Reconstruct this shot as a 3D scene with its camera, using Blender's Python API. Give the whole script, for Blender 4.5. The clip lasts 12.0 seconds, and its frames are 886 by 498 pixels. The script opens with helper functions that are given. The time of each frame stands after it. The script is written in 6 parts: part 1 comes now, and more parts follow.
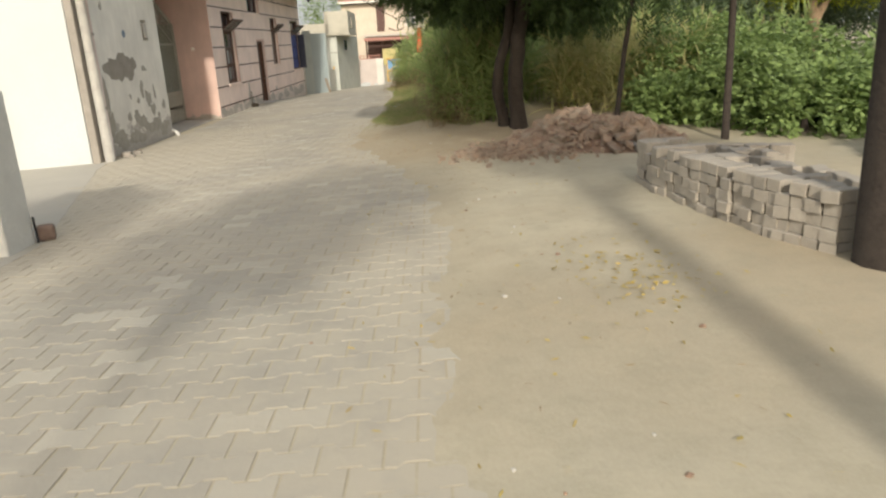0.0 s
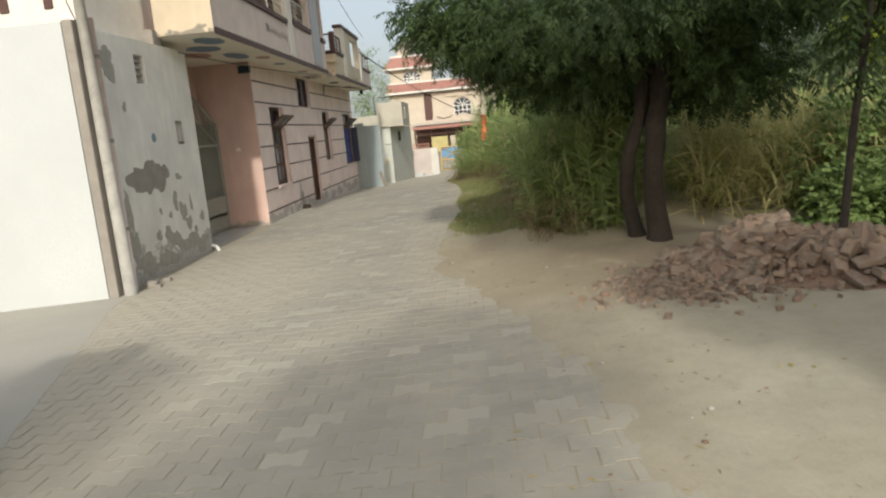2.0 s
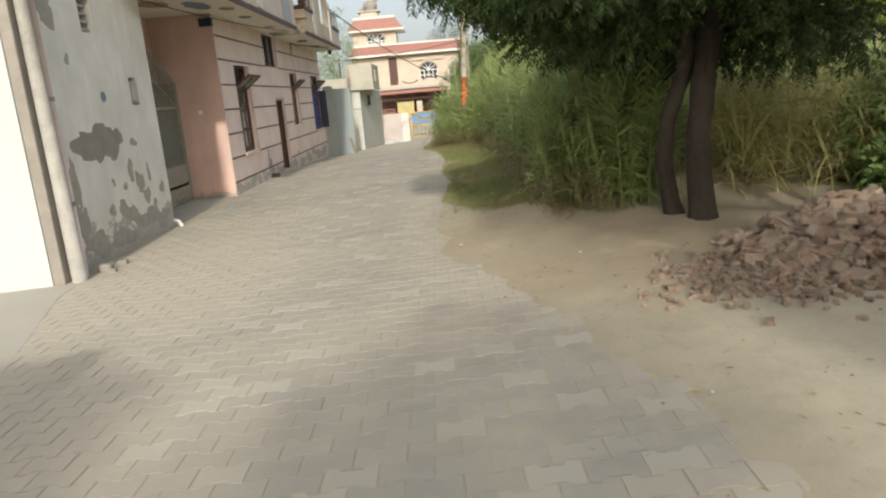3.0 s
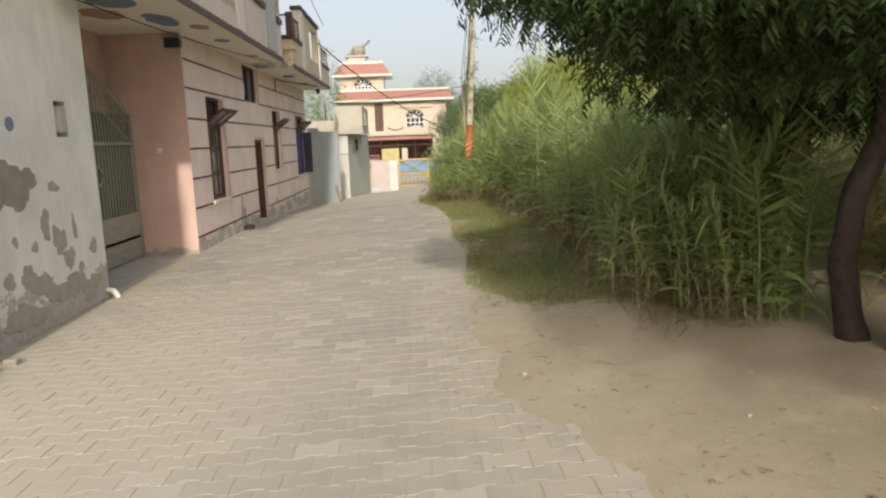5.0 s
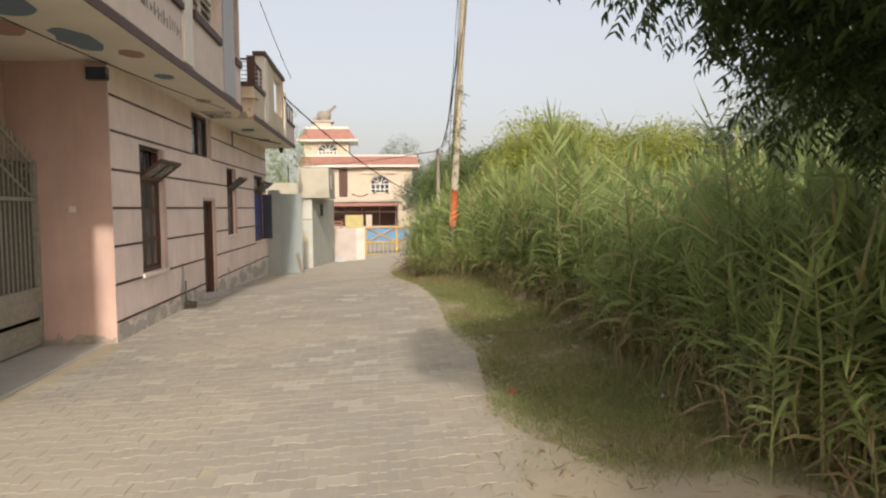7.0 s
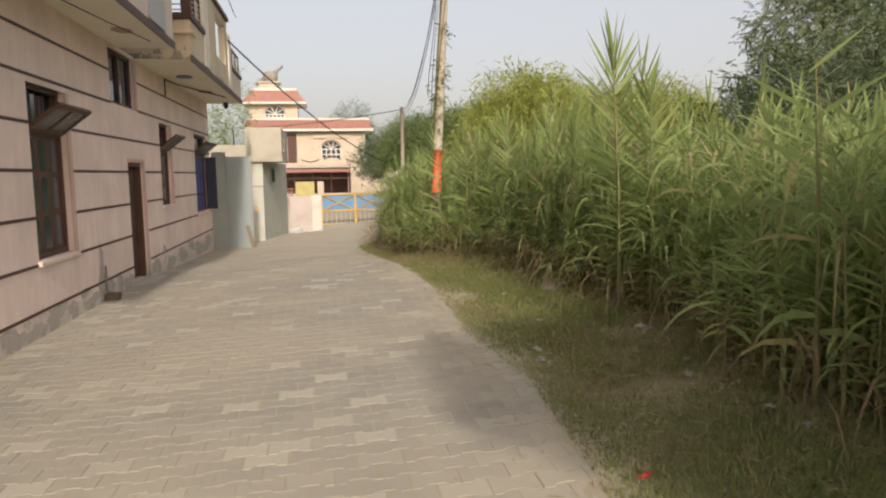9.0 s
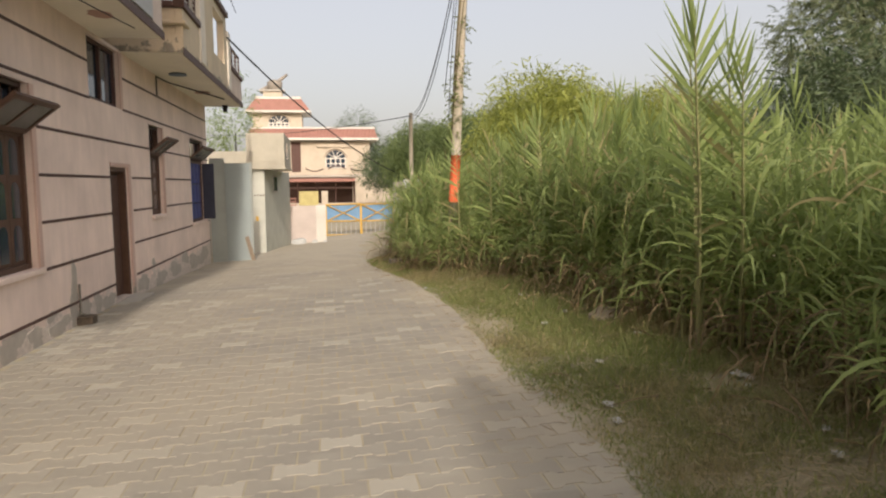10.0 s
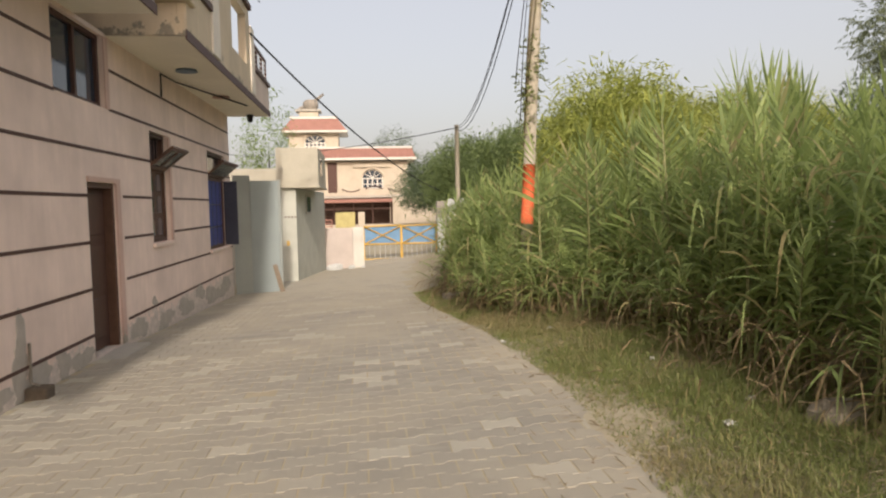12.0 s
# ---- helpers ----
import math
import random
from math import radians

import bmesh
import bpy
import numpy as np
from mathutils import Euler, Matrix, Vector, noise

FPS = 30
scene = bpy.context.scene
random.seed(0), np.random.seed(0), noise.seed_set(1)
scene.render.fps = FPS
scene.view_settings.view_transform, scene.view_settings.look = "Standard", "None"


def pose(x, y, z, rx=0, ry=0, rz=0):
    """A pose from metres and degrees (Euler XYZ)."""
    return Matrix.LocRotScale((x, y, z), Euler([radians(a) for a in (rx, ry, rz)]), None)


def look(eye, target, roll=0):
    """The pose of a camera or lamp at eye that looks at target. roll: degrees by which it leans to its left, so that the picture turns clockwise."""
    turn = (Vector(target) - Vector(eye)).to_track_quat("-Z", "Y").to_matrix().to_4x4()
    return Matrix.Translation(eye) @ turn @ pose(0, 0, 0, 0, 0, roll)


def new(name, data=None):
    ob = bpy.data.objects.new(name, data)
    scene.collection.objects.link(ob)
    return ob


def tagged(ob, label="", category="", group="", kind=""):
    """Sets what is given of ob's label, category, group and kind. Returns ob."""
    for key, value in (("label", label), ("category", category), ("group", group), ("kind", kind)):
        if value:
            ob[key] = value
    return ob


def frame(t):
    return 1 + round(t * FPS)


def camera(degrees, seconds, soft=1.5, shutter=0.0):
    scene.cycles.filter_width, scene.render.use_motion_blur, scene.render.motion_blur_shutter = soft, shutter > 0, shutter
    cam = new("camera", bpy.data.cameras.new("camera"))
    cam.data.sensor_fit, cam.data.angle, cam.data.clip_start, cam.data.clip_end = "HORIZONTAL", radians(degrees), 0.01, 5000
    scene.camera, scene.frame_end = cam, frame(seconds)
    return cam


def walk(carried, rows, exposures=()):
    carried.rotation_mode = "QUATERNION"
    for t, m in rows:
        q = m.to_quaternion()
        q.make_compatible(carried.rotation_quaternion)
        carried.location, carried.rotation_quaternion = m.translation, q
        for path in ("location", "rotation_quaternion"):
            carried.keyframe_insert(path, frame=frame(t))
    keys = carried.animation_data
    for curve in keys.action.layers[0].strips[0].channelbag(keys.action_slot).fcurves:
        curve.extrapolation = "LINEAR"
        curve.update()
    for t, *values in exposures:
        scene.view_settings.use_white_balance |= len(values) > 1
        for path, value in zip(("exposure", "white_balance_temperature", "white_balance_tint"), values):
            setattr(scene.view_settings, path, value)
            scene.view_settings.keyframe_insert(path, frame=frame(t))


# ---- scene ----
cam = camera(65.0, 12.0, 2.2, 0.15)
PATH = [
    (0, (1.098, -8.811, 1.77), (1.107, -6.896, 1.194), -2.8),
    (0.5, (0.913, -8.046, 1.848), (0.831, -6.095, 1.413), -2.4),
    (1, (0.83, -7.255, 1.872), (0.597, -5.313, 1.455), -2.2),
    (1.5, (0.6, -6.665, 1.875), (0.539, -4.716, 1.433), -7.0),
    (2, (0.38, -5.978, 1.877), (0.268, -4.01, 1.538), -5.3),
    (2.5, (0.113, -5.381, 1.862), (0.172, -3.414, 1.506), -6.4),
    (3, (-0.142, -4.803, 1.84), (-0.154, -2.852, 1.4), -4.9),
    (3.5, (-0.353, -4.151, 1.861), (-0.205, -2.189, 1.504), -2.7),
    (5.3, (-0.723, -1.773, 1.838), (-0.662, 0.206, 1.551), -2.1),
    (5.5, (-0.766, -1.503, 1.815), (-0.668, 0.481, 1.581), -1.6),
    (6, (-0.835, -0.85, 1.838), (-0.743, 1.143, 1.7), -1.8),
    (6.5, (-0.892, -0.252, 1.817), (-0.747, 1.742, 1.768), -0.1),
    (6.7, (-0.941, -0.019, 1.827), (-0.774, 1.971, 1.715), -0.2),
    (8.3, (-1.255, 1.992, 1.716), (-1.032, 3.975, 1.582), -0.8),
    (8.5, (-1.289, 2.262, 1.762), (-1.038, 4.234, 1.548), 0.1),
    (9, (-1.401, 2.901, 1.758), (-1.072, 4.861, 1.54), -0.9),
    (9.5, (-1.429, 3.567, 1.745), (-1.222, 5.544, 1.529), -3.7),
    (10, (-1.44, 4.203, 1.714), (-1.119, 6.168, 1.526), -0.6),
    (10.5, (-1.44, 4.849, 1.686), (-1.254, 6.828, 1.472), -1.7),
    (11, (-1.466, 5.48, 1.691), (-1.191, 7.455, 1.54), 0.3),
    (11.5, (-1.461, 6.196, 1.705), (-1.233, 8.18, 1.601), -1.0),
    (12, (-1.508, 6.794, 1.677), (-1.287, 8.777, 1.548), -1.2),
]
walk(cam, [(t, look(eye, target, roll)) for t, eye, target, roll in PATH], [(0.0, 0.87, 6400, 11), (0.6, 0.52, 6100, 9), (2.0, 0.67, 6100, 10), (3.0, 0.85, 6150, 11), (6.0, 0.86, 6450, 15), (8.5, 0.74, 6750, 18), (12.0, 0.74, 6750, 18)])

# ---- light ----
SUN_FROM = Vector((0.045, -1.0, 0.50)).normalized()
world = bpy.data.worlds.new("world")
scene.world = world
world.use_nodes = True
wn = world.node_tree.nodes
sky = wn.new("ShaderNodeTexSky")
sky.sky_type = "NISHITA"
sky.sun_disc = False
sky.sun_elevation = math.asin(SUN_FROM.z)
sky.sun_rotation = math.atan2(SUN_FROM.x, SUN_FROM.y)
sky.air_density, sky.dust_density, sky.ozone_density = 1.0, 6.0, 0.8
world.node_tree.links.new(sky.outputs[0], wn["Background"].inputs[0])
wn["Background"].inputs[1].default_value = 0.05
# dust haze lightens the whole sky
haze = wn.new("ShaderNodeBackground")
haze.inputs[0].default_value, haze.inputs[1].default_value = (0.97, 0.985, 0.925, 1), 0.29
both = wn.new("ShaderNodeAddShader")
world.node_tree.links.new(wn["Background"].outputs[0], both.inputs[0])
world.node_tree.links.new(haze.outputs[0], both.inputs[1])
world.node_tree.links.new(both.outputs[0], wn["World Output"].inputs[0])
sun = new("sun", bpy.data.lights.new("sun", "SUN"))
sun.data.energy, sun.data.angle, sun.data.color = 2.0, radians(1.8), (1.0, 0.93, 0.79)
sun.matrix_world = look(SUN_FROM * 60, (0, 0, 0))


# ---- building helpers ----
def link_mesh(name, me, mat=None, parent=None):
    ob = new(name, me)
    if mat and not me.materials:
        me.materials.append(mat)
    if parent:
        ob.parent = parent
    return ob


def part(name, bm, mat, parent=None, label="", smooth=False):
    me = bpy.data.meshes.new(name)
    if smooth:
        for f in bm.faces:
            f.smooth = True
    bm.to_mesh(me)
    bm.free()
    ob = link_mesh(name, me, mat, parent)
    if label:
        ob["label"] = label
    return ob


def thing(name, label, category, group="", kind="", at=(0, 0, 0), rz=0.0):
    ob = new(name)
    ob.matrix_basis = pose(*at, 0, 0, rz)
    return tagged(ob, label, category, group, kind)


def setting(ob, label, category):
    return tagged(ob, label, category, "", "structure")


def add_box(bm, x0, x1, y0, y1, z0, z1, bevel=0.0, m=None):
    mat = Matrix.Translation(((x0 + x1) / 2, (y0 + y1) / 2, (z0 + z1) / 2)) @ Matrix.Diagonal((x1 - x0, y1 - y0, z1 - z0, 1))
    if m is not None:
        mat = m @ mat
    r = bmesh.ops.create_cube(bm, size=1, matrix=mat)
    if bevel:
        es = list({e for v in r["verts"] for e in v.link_edges})
        bmesh.ops.bevel(bm, geom=es, offset=bevel, segments=2, profile=0.5, affect="EDGES")
    return bm


def box(x0, x1, y0, y1, z0, z1, bevel=0.0, m=None):
    return add_box(bmesh.new(), x0, x1, y0, y1, z0, z1, bevel, m)


def add_tube(bm, pts, radii, sides=8, caps=True):
    pts = [Vector(p) for p in pts]
    if not hasattr(radii, "__len__"):
        radii = [radii] * len(pts)
    radii = [float(r) for r in radii]
    rings = []
    side = None
    for i, p in enumerate(pts):
        d = (pts[min(i + 1, len(pts) - 1)] - pts[max(i - 1, 0)]).normalized()
        if side is None:
            side = Vector((0, 0, 1)) if abs(d.z) < 0.9 else Vector((0, 1, 0))
        a = (side - d * side.dot(d)).normalized()
        b = d.cross(a)
        side = a
        rings.append([bm.verts.new(p + radii[i] * (math.cos(2 * math.pi * k / sides) * a + math.sin(2 * math.pi * k / sides) * b)) for k in range(sides)])
    for r0, r1 in zip(rings, rings[1:]):
        for k in range(sides):
            bm.faces.new((r0[k], r0[(k + 1) % sides], r1[(k + 1) % sides], r1[k])).smooth = True
    if caps:
        bm.faces.new(rings[0])
        bm.faces.new(list(reversed(rings[-1])))
    return bm


def tube(pts, radii, sides=8):
    return add_tube(bmesh.new(), pts, radii, sides)


def raw_mesh(name, verts, faces, mat, parent=None):
    """verts (n,3) array and faces (m,k) array of one size into one mesh object."""
    me = bpy.data.meshes.new(name)
    verts = np.asarray(verts, np.float32)
    faces = np.asarray(faces, np.int32)
    k = faces.shape[1]
    me.vertices.add(len(verts))
    me.vertices.foreach_set("co", verts.ravel())
    me.loops.add(faces.size)
    me.loops.foreach_set("vertex_index", faces.ravel())
    me.polygons.add(len(faces))
    me.polygons.foreach_set("loop_start", np.arange(0, faces.size, k, dtype=np.int32))
    me.polygons.foreach_set("loop_total", np.full(len(faces), k, np.int32))
    me.polygons.foreach_set("use_smooth", np.zeros(len(faces), bool))
    me.update(calc_edges=True)
    return link_mesh(name, me, mat, parent)


def wall_x(name, x, th, y0, y1, z0, z1, holes, mat, parent=None):
    """A wall in the plane x (its street face), th thick towards -x, with holes (y0, y1, z0, z1) cut through."""
    ys = sorted({y0, y1, *[h[0] for h in holes], *[h[1] for h in holes]})
    zs = sorted({z0, z1, *[h[2] for h in holes], *[h[3] for h in holes]})
    solid = lambda a, b: y0 < a < y1 and z0 < b < z1 and not any(h[0] < a < h[1] and h[2] < b < h[3] for h in holes)
    bm = bmesh.new()
    cells = {(i, j): solid((ys[i] + ys[i + 1]) / 2, (zs[j] + zs[j + 1]) / 2) for i in range(len(ys) - 1) for j in range(len(zs) - 1)}
    cache = {}

    def v(xx, i, j):
        key = (xx, i, j)
        if key not in cache:
            cache[key] = bm.verts.new((xx, ys[i], zs[j]))
        return cache[key]
    b = x - th
    for (i, j), s in cells.items():
        if not s:
            continue
        bm.faces.new((v(x, i, j), v(x, i + 1, j), v(x, i + 1, j + 1), v(x, i, j + 1)))
        bm.faces.new((v(b, i, j), v(b, i, j + 1), v(b, i + 1, j + 1), v(b, i + 1, j)))
        for (di, dj), (p, q) in {(-1, 0): ((i, j), (i, j + 1)), (1, 0): ((i + 1, j + 1), (i + 1, j)), (0, -1): ((i + 1, j), (i, j)), (0, 1): ((i, j + 1), (i + 1, j + 1))}.items():
            if not cells.get((i + di, j + dj), False):
                bm.faces.new((v(x, *p), v(x, *q), v(b, *q), v(b, *p)))
    bmesh.ops.recalc_face_normals(bm, faces=bm.faces)
    return part(name, bm, mat, parent)


# ---- materials ----
class Nodes:
    """Short hand for one node material."""

    def __init__(self, name, rough=0.85, metal=0.0, spec=0.3):
        self.mat = bpy.data.materials.new(name)
        self.mat.use_nodes = True
        self.t = self.mat.node_tree
        self.b = self.t.nodes["Principled BSDF"]
        self.b.inputs["Roughness"].default_value = rough
        self.b.inputs["Metallic"].default_value = metal
        self.b.inputs["Specular IOR Level"].default_value = spec
        self.pos = None

    def n(self, kind, **props):
        node = self.t.nodes.new("ShaderNode" + kind)
        for k, v in props.items():
            if k == "blend":
                node.blend_type = v
            elif k == "data":
                node.data_type = v
            elif k == "op":
                node.operation = v
        return node

    def link(self, a, b):
        self.t.links.new(a, b)

    def coords(self):
        if self.pos is None:
            g = self.n("NewGeometry")
            self.pos = g.outputs["Position"]
        return self.pos

    def noise(self, scale, detail=4.0, rough=0.6, lo=0.35, hi=0.65, stretch=None, offset=0.0):
        src = self.coords()
        if stretch or offset:
            mp = self.n("Mapping")
            self.link(src, mp.inputs["Vector"])
            mp.inputs["Scale"].default_value = stretch or (1, 1, 1)
            mp.inputs["Location"].default_value = (offset, offset * 0.7, offset * 1.3)
            src = mp.outputs[0]
        nz = self.n("TexNoise")
        self.link(src, nz.inputs["Vector"])
        nz.inputs["Scale"].default_value = scale
        nz.inputs["Detail"].default_value = detail
        nz.inputs["Roughness"].default_value = rough
        r = self.n("MapRange")
        self.link(nz.outputs["Fac"], r.inputs["Value"])
        r.inputs["From Min"].default_value, r.inputs["From Max"].default_value = lo, hi
        return r.outputs[0]

    def mix(self, fac, a, b, blend="MIX"):
        m = self.n("Mix", data="RGBA", blend=blend)
        for sock, val in ((m.inputs[0], fac), (m.inputs[6], a), (m.inputs[7], b)):
            if isinstance(val, (int, float)):
                sock.default_value = val
            elif isinstance(val, tuple):
                sock.default_value = (*val, 1.0)
            else:
                self.link(val, sock)
        return m.outputs[2]

    def math(self, op, a, b=0.0):
        m = self.n("Math", op=op)
        for sock, val in ((m.inputs[0], a), (m.inputs[1], b)):
            if isinstance(val, (int, float)):
                sock.default_value = val
            else:
                self.link(val, sock)
        return m.outputs[0]

    def height(self, axis="Z", lo=0.0, hi=1.0):
        s = self.n("SeparateXYZ")
        self.link(self.coords(), s.inputs[0])
        r = self.n("MapRange")
        self.link(s.outputs[axis], r.inputs["Value"])
        r.inputs["From Min"].default_value, r.inputs["From Max"].default_value = lo, hi
        return r.outputs[0]

    def bump(self, fac, strength=0.3, distance=0.01):
        b = self.n("Bump")
        b.inputs["Strength"].default_value = strength
        b.inputs["Distance"].default_value = distance
        self.link(fac, b.inputs["Height"])
        self.link(b.outputs[0], self.b.inputs["Normal"])

    def done(self, color):
        if isinstance(color, tuple):
            self.b.inputs["Base Color"].default_value = (*color, 1.0)
        else:
            self.link(color, self.b.inputs["Base Color"])
        return self.mat


def plain(name, color, dark=0.75, scale=6.0, rough=0.8, metal=0.0, bump=0.15, spec=0.3, grain=60.0):
    """A surface of one colour with stains at a large scale and grain at a small one."""
    m = Nodes(name, rough, metal, spec)
    stained = m.mix(m.noise(scale, 5), tuple(c * dark for c in color), color)
    speck = m.noise(grain, 3, offset=3.0)
    fine = m.mix(speck, tuple(c * 0.86 for c in color), stained)
    if bump:
        m.bump(speck, bump, 0.004)
    return m.done(fine)


def peeling(name, color, under, base_z, reach, rough=0.85):
    """Painted plaster with flaking near the ground and streaks of damp."""
    m = Nodes(name, rough)
    paint = m.mix(m.noise(1.3, 5), tuple(c * 0.82 for c in color), color)
    paint = m.mix(m.math("MULTIPLY", m.noise(7, 4, stretch=(1, 1, 0.15), offset=5), 0.35), paint, tuple(c * 0.72 for c in color))
    fine = m.noise(90, 2, offset=2)
    low = m.height("Z", base_z + reach, base_z)
    rag = m.noise(3.2, 6, 0.7, 0.2, 0.8, offset=9)
    gone = m.n("MapRange")
    m.link(m.math("ADD", m.math("MULTIPLY", low, 0.75), m.math("MULTIPLY", rag, 0.6)), gone.inputs["Value"])
    gone.inputs["From Min"].default_value, gone.inputs["From Max"].default_value = 0.80, 0.84
    rough_under = m.mix(m.noise(14, 6, offset=4), tuple(c * 0.75 for c in under), under)
    col = m.mix(gone.outputs[0], paint, rough_under)
    m.bump(m.math("SUBTRACT", m.math("MULTIPLY", fine, 0.25), gone.outputs[0]), 0.4, 0.006)
    return m.done(col)


def foliage(name, lit, dark, warm=None, trans=0.35, rough=0.5, seed=0.0, patches=None):
    """Leaves: colour varies leaf by leaf and clump by clump, and light shines through."""
    m = Nodes(name, rough, 0.0, 0.3)
    g = m.n("NewGeometry")
    col = m.mix(g.outputs["Random Per Island"], dark, lit)
    col = m.mix(m.math("MULTIPLY", m.noise(0.9, 3, offset=seed), 0.6), col, tuple((a + b) * 0.42 for a, b in zip(dark, lit)))
    if patches:
        col = m.mix(m.math("MULTIPLY", m.noise(1.1, 4, 0.6, 0.47, 0.64, offset=21), 0.7), col, m.mix(g.outputs["Random Per Island"], tuple(0.6 * c for c in patches), patches))
    if warm:
        hot = m.n("MapRange")
        m.link(m.math("FRACT", m.math("MULTIPLY", g.outputs["Random Per Island"], 37.7)), hot.inputs["Value"])
        hot.inputs["From Min"].default_value, hot.inputs["From Max"].default_value = (0.88, 0.94)
        col = m.mix(hot.outputs[0], col, warm)
    m.link(col, m.b.inputs["Base Color"])
    tr = m.n("BsdfTranslucent")
    m.link(col, tr.inputs["Color"])
    mx = m.n("MixShader")
    mx.inputs[0].default_value = trans
    m.link(m.b.outputs[0], mx.inputs[1])
    m.link(tr.outputs[0], mx.inputs[2])
    m.link(mx.outputs[0], m.t.nodes["Material Output"].inputs[0])
    return m.mat


def earth():
    m = Nodes("dusty_earth", 0.95, 0, 0.1)
    sand = (0.43, 0.385, 0.29)
    c = m.mix(m.noise(0.7, 6, 0.65), (0.345, 0.307, 0.23), sand)
    c = m.mix(m.math("MULTIPLY", m.noise(0.35, 3, 0.5, 0.42, 0.62, offset=13), 0.7), c, (0.365, 0.295, 0.20))
    c = m.mix(m.math("MULTIPLY", m.noise(5, 6, 0.7, 0.45, 0.7, offset=7), 0.5), c, (0.29, 0.265, 0.192))
    for key, col, lo in (("soil", (0.25, 0.195, 0.13), 0.25), ("thatch", (0.27, 0.23, 0.145), 0.35)):
        at = m.n("Attribute")
        at.attribute_name = key
        c = m.mix(m.math("MULTIPLY", at.outputs["Fac"], m.noise(3.0, 5, 0.65, lo - 0.1, lo + 0.25, offset=17)), c, col)
    speck = m.noise(70, 4, 0.7, 0.3, 0.75, offset=1)
    c = m.mix(m.math("MULTIPLY", speck, 0.3), c, (0.495, 0.46, 0.345))
    m.bump(m.math("ADD", m.noise(9, 6, 0.7), m.math("MULTIPLY", speck, 0.3)), 0.18, 0.012)
    return m.done(c)


def paving(name, source):
    """Concrete pavers: each its own grey, dust lying over them in drifts."""
    m = Nodes(name, 0.9, 0, 0.2)
    if source == "object":
        rnd = m.n("ObjectInfo").outputs["Random"]
    else:
        rnd = m.n("NewGeometry").outputs["Random Per Island"]
    step = m.n("ValToRGB")
    m.link(rnd, step.inputs[0])
    cr = step.color_ramp
    cr.elements[0].color, cr.elements[1].color = (0.262, 0.249, 0.220, 1), (0.44, 0.418, 0.36, 1)
    cr.elements[0].position, cr.elements[1].position = 0.0, 1.0
    for p, v in ((0.5, (0.285, 0.270, 0.238, 1)), (0.87, (0.312, 0.296, 0.258, 1)), (0.90, (0.39, 0.37, 0.32, 1))):
        e = cr.elements.new(p)
        e.color = v
    fine = m.noise(120, 3, 0.6, 0.25, 0.8, offset=3)
    col = m.mix(m.math("MULTIPLY", m.noise(2.6, 2, 0.4, 0.58, 0.64, offset=6, stretch=(0.6, 1.6, 1)), 0.35), step.outputs[0], (0.39, 0.375, 0.325))
    col = m.mix(m.math("MULTIPLY", fine, 0.3), col, (0.385, 0.358, 0.285))
    drift = m.noise(0.55, 5, 0.6, 0.38, 0.66, offset=11)
    left = m.math("MULTIPLY", m.height("X", -0.3, -3.4), m.height("Y", 9.0, 2.0))
    dust = m.math("ADD", m.math("MULTIPLY", drift, 0.6), m.math("MULTIPLY", left, 0.85))
    if source != "object":
        at = m.n("Attribute")
        at.attribute_name = "dust"
        dust = m.math("ADD", dust, m.math("MULTIPLY", at.outputs["Fac"], m.noise(2.2, 5, 0.65, 0.25, 0.6, offset=4)))
    dust = m.math("MINIMUM", dust, 0.92)
    col = m.mix(dust, col, (0.415, 0.375, 0.298))
    m.bump(m.math("ADD", fine, m.noise(20, 4, offset=2)), 0.2, 0.003)
    return m.done(col)


M_EARTH = earth()
M_PAVE_OB, M_PAVE = paving("paver_concrete", "object"), paving("paver_concrete_joined", "island")
M_PINK = peeling("pink_wall_paint", (0.86, 0.70, 0.62), (0.68, 0.60, 0.54), 0.0, 0.8)
M_SALMON = peeling("salmon_plaster", (0.67, 0.475, 0.40), (0.40, 0.36, 0.30), 0.0, 0.45)
M_CREAM = plain("cream_plaster", (0.82, 0.76, 0.67), 0.75, 2.5)
M_SOFFIT = plain("soffit_paint", (0.85, 0.80, 0.68), 0.85, 1.5)
M_BROWN = plain("maroon_paint_and_recess_shade", (0.10, 0.052, 0.042), 0.7, 8.0, 0.6)
M_GREYWALL = peeling("grey_cream_plaster", (0.80, 0.77, 0.70), (0.48, 0.45, 0.405), 0.0, 1.3)
M_WHITE = plain("whitewash", (0.555, 0.575, 0.565), 0.88, 0.8)
M_CEMENT = plain("bare_cement", (0.33, 0.30, 0.26), 0.65, 5.0, 0.9, bump=0.4)
M_CONCRETE = plain("smooth_concrete", (0.47, 0.445, 0.395), 0.75, 3.0, 0.9, bump=0.3)
M_WOOD = plain("brown_wood", (0.115, 0.062, 0.042), 0.6, 9.0, 0.55)
M_DOOR_SHADE = plain("door_wood_and_porch_shade", (0.10, 0.052, 0.040), 0.7, 6.0, 0.5)
# blue tint paints in reflected sky; the same dark colour paints shade in openings
M_GLASS_SHADE = Nodes("dark_glass_and_opening_shade", 0.08, 0.0, 0.6).done((0.025, 0.04, 0.062))
M_IRON = plain("grey_green_gate_paint", (0.43, 0.42, 0.345), 0.6, 14.0, 0.55, 0.3)
M_STEEL = plain("chrome_latch", (0.6, 0.6, 0.58), 0.8, 20.0, 0.25, 1.0)
M_BLUE = plain("blue_shutter_paint", (0.030, 0.055, 0.26), 0.7, 6.0, 0.6)
M_SLATE = plain("slate_blue_paint", (0.05, 0.055, 0.085), 0.7, 6.0, 0.6)
